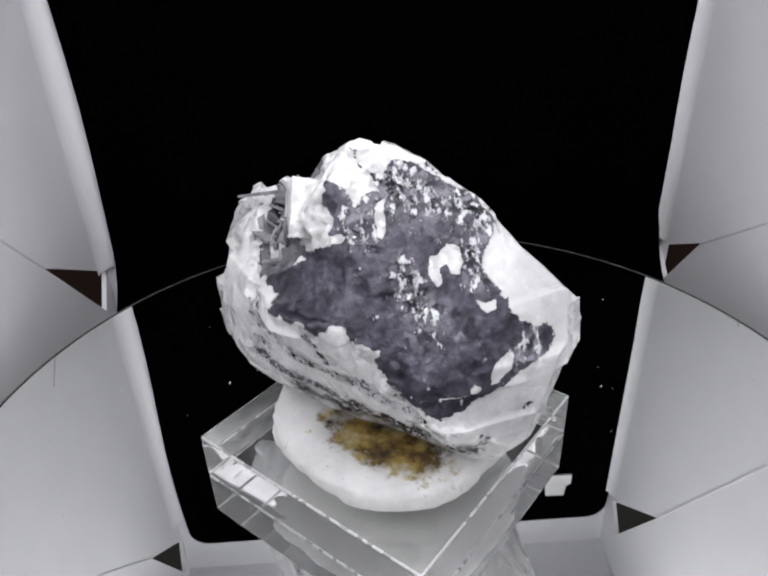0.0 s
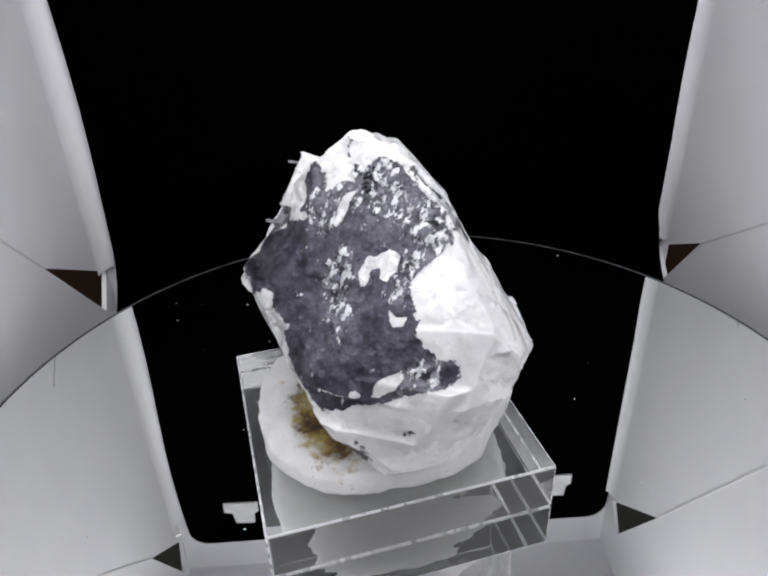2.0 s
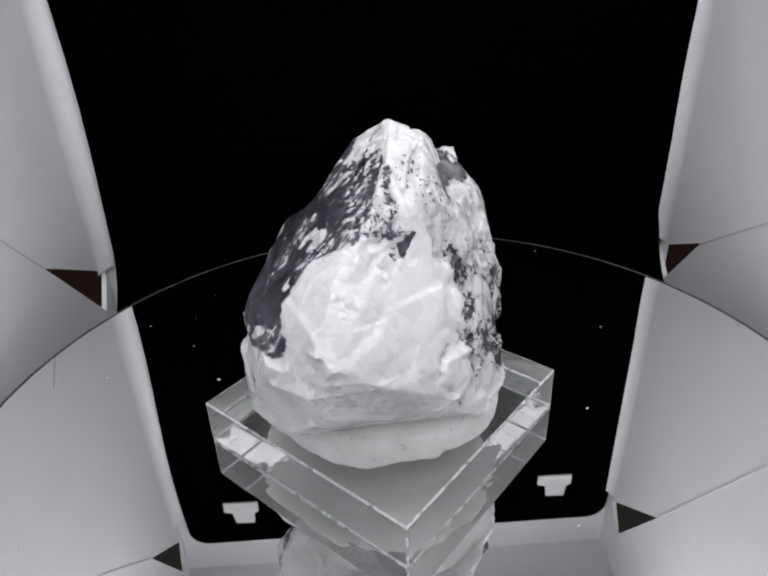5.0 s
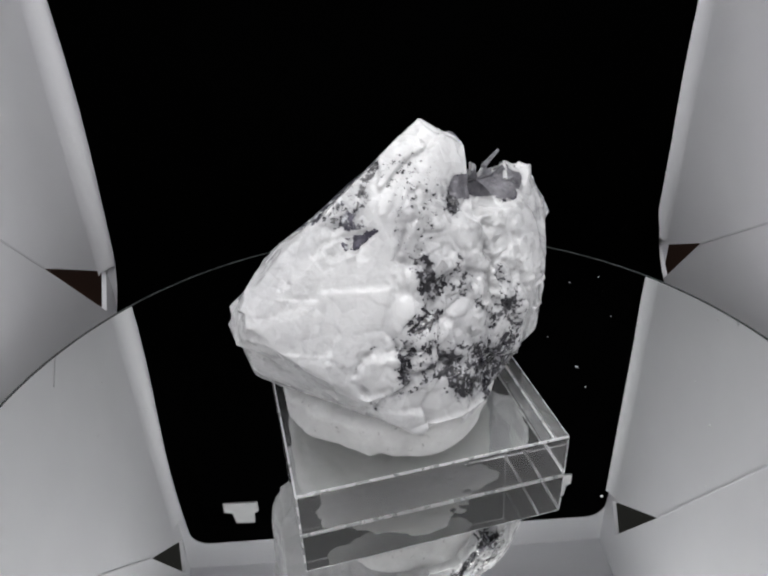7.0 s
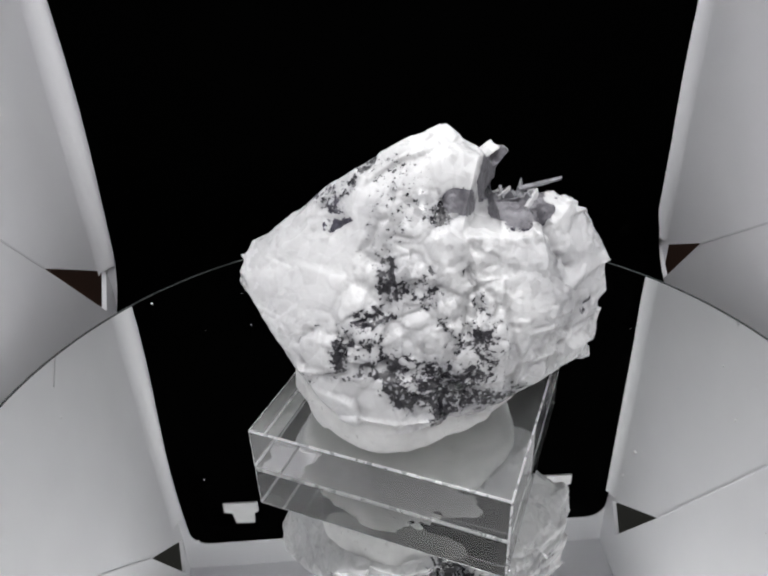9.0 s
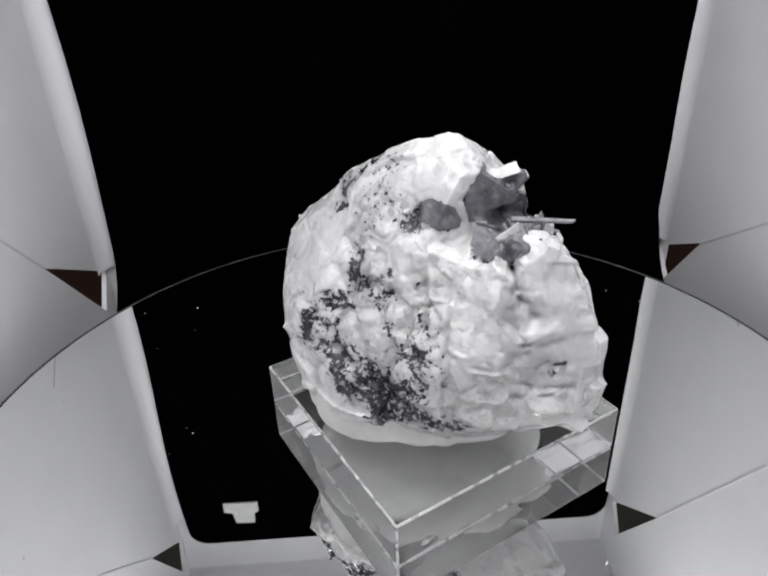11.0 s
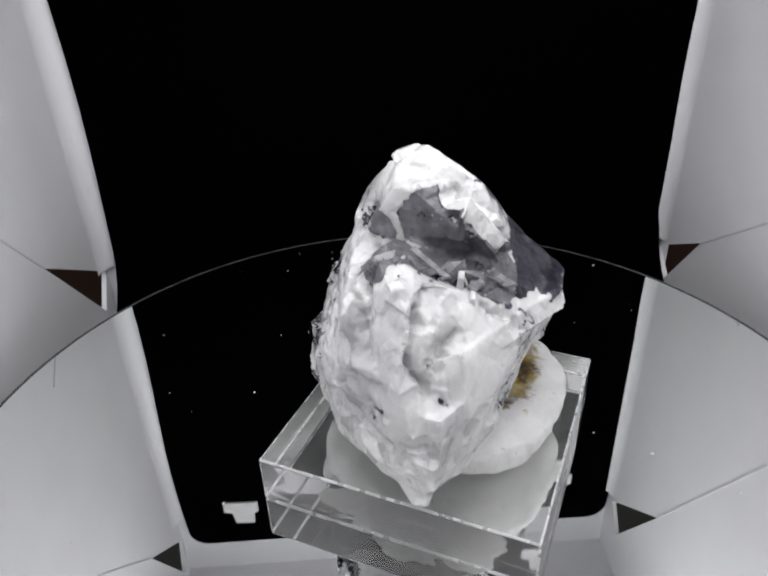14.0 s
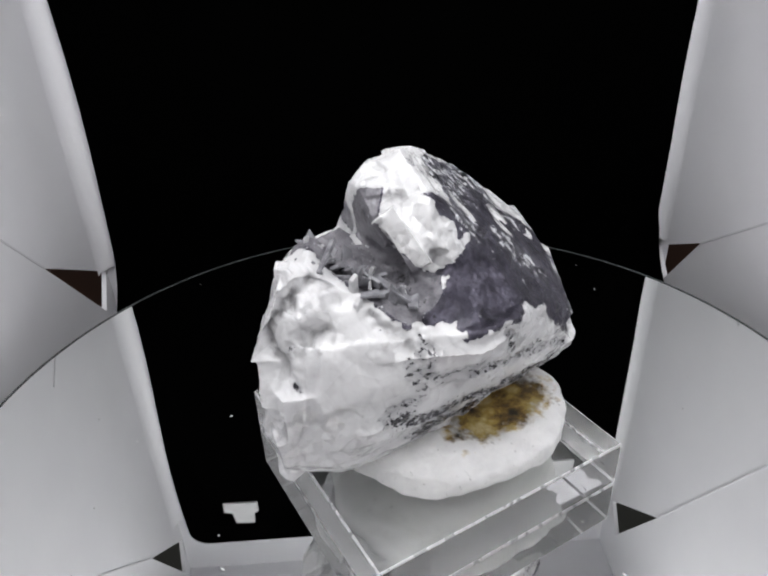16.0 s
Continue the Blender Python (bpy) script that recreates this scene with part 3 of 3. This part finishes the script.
VEINS_END = [
    (0.8, 0.45, 1.3, [(-31.8, 5.7, 40.0), (-31.4, 4.9, 42.1), (-30.2, 2.5, 42.5), (-28.8, 0.7, 43.9)]),
    (0.35, 0.72, 0.3, [(-26.7, 13.1, 33.6), (-27.6, 12.2, 31.8)]),
    (0.4, 0.72, 0.4, [(-32.4, 4.6, 37.5), (-32.9, 3.8, 35.4)]),
    (0.6, 0.25, 0.5, [(-30.9, 11.6, 28.8), (-33.2, 7.5, 29.8), (-33.9, 6.3, 30.0)]),
    (0.6, 0.55, 0.9, [(-25.1, -4.9, 45.8), (-24.5, -9.3, 41.9), (-24.3, -11.6, 40.0)]),
    (1.3, 0.50, 0.4, [(-24.9, -10.4, 38.2), (-22.2, -11.0, 31.8), (-27.1, -7.0, 28.3)]),
    (0.7, 0.55, 0.4, [(-23.5, -10.7, 42.7), (-23.8, -13.5, 40.0), (-23.7, -12.1, 36.4)])]
VEINS_EDGE = [
    (1.3, 0.56, 0.2, [(-23.2, -12.6, 36.1), (-21.5, -14.2, 33.6), (-19.6, -17.7, 34.8), (-9.1, -22.2, 31.9), (0.1, -27.2, 29.6)]),
    (1.6, 0.66, 0.3, [(-25.3, -9.0, 27.3), (-22.1, -10.8, 25.6), (-16.0, -15.0, 25.9), (-8.0, -20.0, 25.0), (2.0, -25.5, 24.0)]),
    (2.2, 0.74, 0.3, [(-19.0, -10.0, 21.0), (-11.0, -16.0, 21.5), (0.0, -23.0, 22.0), (9.0, -26.0, 20.5)]),
    (0.5, 0.66, 0.2, [(-15.7, -22.0, 41.6), (-13.6, -21.8, 36.5), (-12.0, -22.3, 35.1)]),
    (0.9, 0.66, 0.2, [(-10.4, -22.3, 33.4), (-6.8, -24.5, 33.3)]),
    (0.9, 0.58, 0.2, [(-2.1, -27.0, 33.1), (0.5, -27.5, 29.6), (2.5, -27.9, 27.9)]),
    (0.9, 0.62, 0.2, [(10.3, -25.8, 20.4), (11.5, -27.6, 25.4)]),
    (0.5, 0.62, 0.2, [(17.2, -24.9, 28.0), (18.3, -24.5, 28.2)])]
VEINS = VEINS_CREST + VEINS_BACK + VEINS_LOW + VEINS_LOBES + VEINS_END + VEINS_EDGE
# fine pepper of soot: (from, to, radius)
PEPPER = [((2.2, 1.1, 57.3), (0.1, 4.9, 55.9), 3.4), ((4.5, 4.1, 53.5), (0.6, 5.9, 52.6), 3.0), ((0.8, 5.4, 54.8), (5.8, 6.6, 46.9), 3.0),
          ((5.0, 9.5, 41.0), (0.0, 11.5, 40.0), 2.6), ((7.6, 13.4, 30.9), (0.6, 16.3, 27.1), 4.0), ((-3.0, 15.5, 35.0), (-8.5, 16.5, 30.0), 3.0),
          ((8.0, -3.0, 55.5), (12.0, -4.0, 52.0), 2.0), ((-9.0, 16.0, 38.0), (-12.0, 17.5, 30.0), 2.2), ((14.0, 10.0, 34.0), (9.0, 12.0, 33.0), 2.0)]

# The metallic crust and the bare places in it: (middle, normal, outline), millimetres.
CRUST = ((-1.1, -15.5, 45.8), (0.025, -0.794, 0.607),
         [(-6.5, 20.2), (-5.4, 17.1), (-1.8, 16.1), (-0.8, 18.9), (3.6, 17.6), (9.0, 14.6), (12.4, 13.2), (15.4, 8.6), (14.1, 5.3), (12.3, 0.3),
          (14.6, -2.0), (16.7, -6.1), (20.0, -7.8), (22.4, -6.9), (23.3, -8.5), (22.3, -11.3), (17.0, -14.8), (12.8, -17.7), (7.3, -20.4), (5.2, -21.2),
          (1.3, -18.5), (-2.2, -14.7), (-4.9, -10.4), (-7.6, -9.3), (-7.9, -7.3), (-12.5, -7.8), (-13.8, -6.3), (-17.1, -6.2), (-19.5, -4.2), (-18.6, -1.4),
          (-20.9, 0.9), (-21.2, 3.2), (-16.4, 2.8), (-14.1, 3.7), (-14.9, 5.1), (-10.0, 5.0), (-6.2, 6.2), (-10.3, 6.5), (-9.2, 9.0), (-11.2, 11.1),
          (-10.3, 15.0), (-7.7, 13.3), (-6.0, 11.0), (-4.2, 12.6), (-2.6, 13.4)])
BARE = [((5.9, -14.9, 47.4), (0.212, -0.699, 0.683), [(-2.2, 1.7), (-0.3, 2.1), (1.1, 3.4), (2.7, 2.4), (2.9, 0.2), (1.9, -1.9), (0.6, -1.3), (0.3, 0.2), (-0.9, -0.3), (-1.2, -2.7), (-1.9, -3.0), (-2.9, -1.0)]),
        ((13.7, -23.8, 34.9), (0.327, -0.810, 0.486), [(-1.0, 0.9), (2.1, 2.5), (2.4, 1.4), (1.3, -0.4), (-0.8, -1.9), (-2.1, -2.0), (-2.0, -0.6)]),
        ((9.7, -26.3, 33.2), (0.327, -0.871, 0.367), [(-0.7, 0.3), (0.3, 0.6), (0.9, 0.0), (0.2, -0.6), (-0.7, -0.4)]),
        ((-3.5, -11.3, 53.1), (0.206, -0.675, 0.708), [(-0.3, 3.1), (1.2, 3.3), (0.5, -1.7), (-0.4, -2.9), (-1.2, -1.9)]),
        ((11.9, -18.6, 42.6), (0.151, -0.670, 0.727), [(-1.5, 1.1), (-0.1, 0.3), (1.3, 0.7), (1.3, -0.7), (-0.1, -1.1), (-0.9, -0.4)]),
        ((-4.9, -24.8, 38.9), (-0.059, -0.858, 0.511), [(-1.6, -0.4), (-0.6, 0.7), (0.1, 0.2), (1.0, 0.7), (1.2, -0.3), (0.0, -1.0)])]
NICHE_N = Vector((-0.766, 0.643, 0.0))       # the grey upright face under the peak
NICHE = ((-14.8, -2.6, 52.8), (-0.76, 0.10, 0.64),
         [(-7.0, 3.6), (-4.6, 5.4), (-1.0, 6.3), (0.2, 4.6), (0.2, 2.2), (2.7, -1.5), (6.7, -3.4), (9.2, -3.2), (9.4, -5.0), (6.5, -6.0),
          (1.7, -5.6), (-2.8, -2.8), (-6.3, -0.2)])
TONGUE = ((-14.0, -6.8, 54.7), (-0.654, -0.221, 0.723),
          [(-5.0, 1.6), (-4.1, 5.6), (-0.2, 7.1), (1.2, 6.1), (1.8, 2.4), (4.5, -2.3), (5.0, -4.4), (3.8, -6.0), (0.6, -5.0), (-2.0, -3.4), (-4.6, -0.8)])
# half-overgrown parts of the crust, their sparkle painted as pale flecks
FROST_GLINTS = [((-7.0, -9.0, 55.5), (-6.0, -12.0, 51.5), 3.2), ((-2, -8, 58), (9, -6, 52.5), 4.6), ((8, -4, 53), (13, -10, 49), 3.6), ((0, -16, 46.5), (3, -21, 40.5), 2.6),
         ((-18, -15, 42), (-10, -19, 40), 1.6), ((15.5, -21.5, 34.0), (18.5, -20.5, 37.0), 2.2), ((9, -13, 49), (11, -16, 45), 1.8)]


def slab(base, tip, width, depth, turn, taper=1.0):
    """A rough block from base to tip, in millimetres."""
    bm = box_bm(-width / 2, width / 2, -depth / 2, depth / 2, 0, 1)
    b, t = Vector(base), Vector(tip)
    q = (t - b).to_track_quat("Z", "Y").to_matrix().to_4x4()
    for v in bm.verts:
        k = taper if v.co.z > 0.5 else 1.0
        v.co = Vector((v.co.x * k, v.co.y * k, v.co.z * (t - b).length))
    bmesh.ops.transform(bm, matrix=Matrix.Translation(b) @ q @ pose(0, 0, 0, 0, 0, turn), verts=bm.verts[:])
    return bm


def outlined(P, piece):
    """Distance inside an outline laid on the stone, seen along its normal, and the height over its plane."""
    middle, normal, outline = piece
    n = Vector(normal).normalized()
    u = Vector((-n.y, n.x, 0)).normalized()
    w = n.cross(u)
    rel = P - np.array(middle)
    return signed(rel @ np.array(u), rel @ np.array(w), outline), rel @ np.array(n)


def chain(P, points, r):
    return np.min([capsule(P, a, b, r) for a, b in zip(points, points[1:])], axis=0)


def specimen():
    lumps = [hewn(*b) for b in BLOCKS]
    lumps.append(slab((-16.4, -9.2, 49.0), (-16.2, -3.4, 57.6), 5.4, 4.2, 30, 0.72))
    lumps.append(slab((-15.0, -5.0, 52.0), (-19.3, -3.2, 57.4), 3.6, 2.0, 70, 0.6))
    lumps.append(slab((-24.0, 6.0, 26.0), (-33.4, 7.4, 18.0), 11, 9, 20, 0.2))
    lumps.append(slab((-23.0, 8.0, 46.0), (-26.0, 8.2, 52.0), 6.0, 5.0, 15, 0.45))
    me = remeshed(lumps, 0.29)
    bm = bmesh.new()
    bm.from_mesh(me)
    bpy.data.meshes.remove(me)
    for _ in range(5):
        bmesh.ops.smooth_vert(bm, verts=bm.verts[:], factor=0.5, use_axis_x=True, use_axis_y=True, use_axis_z=True)
    bm.normal_update()
    start = np.array([w.co + noise.noise_vector(w.co * 0.25) * 0.8 + noise.noise_vector(w.co * 0.9) * 0.5 for w in bm.verts])
    groove, joint = np.zeros(len(start)), np.zeros(len(start))
    for r, dark, deep, points in VEINS:
        c = chain(start, points, 1.0)
        groove = np.maximum(groove, deep * (1.5 * np.exp(-(c / (0.35 + 0.3 * r)) ** 2) + 0.8 * np.exp(-(c / (1.4 + r)) ** 2)))
    for at, v in enumerate(bm.verts):
        p, n = v.co, v.normal
        plain_face = max(0.0, n.dot(FACE_N)) ** 2
        if n.dot(NICHE_N) > 0.6 and p.z > 49:
            plain_face = 1.0
        lobed = max(0.0, min(1.0, (-8.0 - p.x) / 8.0))
        pebbly = max(0.0, min(1.0, (p.y - 4.0) / 5.0)) * (1 - lobed) * max(0.0, min(1.0, (20.0 - p.x) / 6.0))
        even = max(0.0, min(1.0, (p.x - 4.0) / 6.0)) * (1 - pebbly)
        warp = p + noise.noise_vector(p * 0.12) * 1.8
        if lobed > 0.5:
            warp = Vector((warp.x, warp.y, warp.z * 0.38))
        facet, pillow = 0.0, 0.0
        for scale, tilt, lift, deep in ((0.10, 0.36, 0.7, 0.8), (0.25, 0.26, 0.16, 0.2)):
            dist, pts = noise.voronoi(warp * scale)
            c = Vector(pts[0])
            gap = dist[1] - dist[0]
            lean = noise.noise_vector(c * 5.1)
            facet += (warp - c / scale).dot(lean) * tilt + noise.noise(c * 9.7) * lift
            pillow += (min(1.0, gap * 2.2) ** 0.6 - 0.7) * deep
            joint[at] = max(joint[at], max(0.0, 1 - gap / 0.22) * pebbly)
        k = noise.fractal(p * 0.06, 1.0, 2.0, 2) * 0.7 + facet * (0.55 + 0.25 * pebbly - 0.25 * lobed - 0.43 * even) + pillow * (0.9 * pebbly + 0.2 * lobed)
        chip = noise.hetero_terrain(p * 0.55, 1.0, 2.1, 3, 0.6) * 0.05
        k = max(-1.8, min(1.3, k * (1 - 0.9 * plain_face))) + chip * (1 - 0.2 * plain_face) - groove[at] * (1 - 0.5 * plain_face)
        v.co = p + n * (k - 0.35)
    bmesh.ops.smooth_vert(bm, verts=bm.verts[:], factor=0.3, use_axis_x=True, use_axis_y=True, use_axis_z=True)
    bm.normal_update()
    P = np.array([v.co for v in bm.verts])
    N = np.array([v.normal for v in bm.verts])
    edge, off = outlined(P, CRUST)
    ore = 0.5 + np.clip(edge / 3.0, -0.7, 0.75)
    ore = np.where((off > -11) & (N @ np.array(FACE_N) > -0.1), ore, -0.3)
    for piece in BARE:
        inside, height = outlined(P, piece)
        ore = np.where(np.abs(height) < 3.5, np.minimum(ore, 0.5 - np.clip(inside / 1.4, -0.7, 0.6)), ore)
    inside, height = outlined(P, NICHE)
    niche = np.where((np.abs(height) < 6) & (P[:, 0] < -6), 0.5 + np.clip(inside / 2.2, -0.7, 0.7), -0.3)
    # the cleft's floor and the fin's +y side take the grey tone too
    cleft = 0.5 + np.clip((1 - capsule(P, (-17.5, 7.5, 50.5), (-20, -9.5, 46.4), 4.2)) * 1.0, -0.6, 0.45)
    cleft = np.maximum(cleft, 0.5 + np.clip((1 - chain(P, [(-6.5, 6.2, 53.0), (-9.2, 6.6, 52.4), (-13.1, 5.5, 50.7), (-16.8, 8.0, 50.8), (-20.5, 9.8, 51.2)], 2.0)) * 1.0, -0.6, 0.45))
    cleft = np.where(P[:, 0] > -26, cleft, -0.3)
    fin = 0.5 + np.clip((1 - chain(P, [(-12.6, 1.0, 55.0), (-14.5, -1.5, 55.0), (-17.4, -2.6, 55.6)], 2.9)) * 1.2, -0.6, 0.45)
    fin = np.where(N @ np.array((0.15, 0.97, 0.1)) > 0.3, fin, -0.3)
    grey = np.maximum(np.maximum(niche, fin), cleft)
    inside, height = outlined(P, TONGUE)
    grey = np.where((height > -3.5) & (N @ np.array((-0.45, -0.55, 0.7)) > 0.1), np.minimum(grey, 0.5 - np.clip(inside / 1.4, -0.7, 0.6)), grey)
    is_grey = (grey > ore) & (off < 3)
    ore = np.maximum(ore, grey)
    soot_grooves, frost_glints = np.zeros(len(P)), np.zeros(len(P))
    bent = np.array([Vector(w) + noise.noise_vector(Vector(w) * 0.25) * 0.8 + noise.noise_vector(Vector(w) * 0.9) * 0.5 for w in P])
    for r, dark, deep, points in VEINS:
        soot_grooves = np.maximum(soot_grooves, np.clip(dark * (1.3 - 0.55 * chain(bent, points, r)), 0, dark))
    for a, b, r in PEPPER:
        soot_grooves = np.maximum(soot_grooves, np.clip(0.64 - 0.30 * capsule(bent, a, b, r), 0, 0.45))
    # darker towards the joints between pebbles
    soot_grooves = np.where(joint > 0, np.clip(soot_grooves * (0.72 + 0.65 * joint), 0, 0.8), soot_grooves)
    for a, b, r in FROST_GLINTS:
        frost_glints = np.maximum(frost_glints, np.clip(1.5 - 0.9 * capsule(bent, a, b, r), 0, 1))
    chips = 0.9 - 0.65 * np.clip((P[:, 0] - 2.0) / 6.0, 0, 1) - 0.35 * np.clip((-14.0 - P[:, 0]) / 6.0, 0, 1) * np.clip((P[:, 2] - 34.0) / 4.0, 0, 1)
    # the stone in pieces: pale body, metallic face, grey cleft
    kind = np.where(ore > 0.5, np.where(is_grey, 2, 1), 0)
    layers = [bm.verts.layers.float.new(n) for n in ("galena", "soot_grooves", "frost_glints", "chips")]
    for i, v in enumerate(bm.verts):
        v.index = i
        v.co *= MM
        for lay, values in zip(layers, (ore, soot_grooves, frost_glints, chips)):
            v[lay] = float(values[i])
    bm.verts.index_update()
    of_face = [int(np.median([kind[v.index] for v in f.verts])) for f in bm.faces]
    root = new("mineral_specimen")
    tagged(root, "white calcite specimen with a dark metallic galena face", "mineral")
    for k, (name, label) in enumerate((("calcite_body", "milky white calcite with sooty veins"), ("galena_face", "dark purple-grey metallic galena crust"), ("grey_cleft", "smooth grey crystal faces and a grey-toned cleft"))):
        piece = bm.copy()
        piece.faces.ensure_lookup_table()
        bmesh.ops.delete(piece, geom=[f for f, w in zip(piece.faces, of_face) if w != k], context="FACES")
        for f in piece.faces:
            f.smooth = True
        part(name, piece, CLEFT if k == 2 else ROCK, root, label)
    bm.free()
    return root


STONE = specimen()


def shard(name, base, tip, width, depth, taper, turn, mat, label):
    """A slim crystal from base to tip, in millimetres."""
    bm = box_bm(-width / 2, width / 2, -depth / 2, depth / 2, 0, 1)
    b, t = Vector(base), Vector(tip)
    long = (t - b).length
    q = (t - b).to_track_quat("Z", "Y").to_matrix().to_4x4()
    for v in bm.verts:
        k = taper if v.co.z > 0.5 else 1.0
        v.co = Vector((v.co.x * k, v.co.y * k, v.co.z * long + (v.co.x * 0.5 if v.co.z > 0.5 else 0)))
    bmesh.ops.bevel(bm, geom=bm.edges[:], offset=min(width, depth) * 0.12, segments=1, affect="EDGES")
    bmesh.ops.transform(bm, matrix=Matrix.Scale(MM, 4) @ Matrix.Translation(b) @ q @ pose(0, 0, 0, 0, 0, turn), verts=bm.verts[:])
    return part(name, bm, mat, STONE, label)


shard("needle_crystal", (-18.5, 3.8, 52.35), (-27.5, 1.6, 52.3), 0.95, 0.7, 0.65, 20, CRYSTAL, "thin grey needle crystal")
shard("small_crystal", (-23.4, -1.3, 45.5), (-23.6, -1.6, 50.2), 1.4, 1.1, 0.8, 10, WHITE_CRYSTAL, "small pale upright crystal")
shard("small_crystal", (-24.6, -2.6, 43.5), (-25.2, -2.8, 47.6), 1.6, 1.2, 0.7, 50, WHITE_CRYSTAL, "small pale upright crystal")


def blades():
    """A jumble of thin crystals that fills the cleft under the peak."""
    rng = random.Random(14)
    for i in range(40):
        k = i / 39
        foot = Vector((-18.2 - 3.4 * rng.random(), 8.0 - 17.0 * k, 51.6 - 5.6 * k)) + Vector((rng.uniform(-1.5, 0.5), rng.uniform(-0.8, 0.8), rng.uniform(-1.2, 0.2)))
        lean = Vector((rng.uniform(-1.0, 0.3), rng.uniform(-1.0, 1.0), rng.uniform(0.0, 0.7))).normalized() * rng.uniform(2.4, 4.4)
        shard("crystal_blade", foot - lean * 0.35, foot + lean * 0.65, rng.uniform(1.0, 2.2), rng.uniform(0.4, 0.9), rng.uniform(0.55, 0.95), rng.uniform(0, 90),
              WHITE_CRYSTAL if rng.random() < 0.16 else CRYSTAL, "thin grey crystal blade")


blades()


# ---- dust ----
def dust():
    rng = random.Random(5)
    bm = bmesh.new()
    for i in range(55):
        a, r = rng.uniform(0, 2 * math.pi), 0.088 * math.sqrt(rng.uniform(0.12, 1))
        size = rng.choice((0.00008, 0.0001, 0.00014, 0.00024)) * rng.uniform(0.7, 1.2)
        bmesh.ops.create_icosphere(bm, subdivisions=1, radius=size, matrix=pose(r * math.cos(a), r * math.sin(a), size * 0.4, 0, 0, rng.uniform(0, 180)) @ Matrix.Diagonal((rng.uniform(0.8, 2.6), 1, 0.6, 1)))
    ob = part("dust", bm, DUST)
    return tagged(ob, "pale dust grains lying on the mirror", "dust", kind="stuff")


SPECKS = dust()


# ---- things that turn ----
def motions():
    rows = [(i / 10, pose(0, 0, 0, 0, 0, SPIN * i / 10)) for i in range(161)]
    for thing in (TABLE, BLOCK, PAD, STONE, SPECKS):
        walk(thing, rows)


motions()
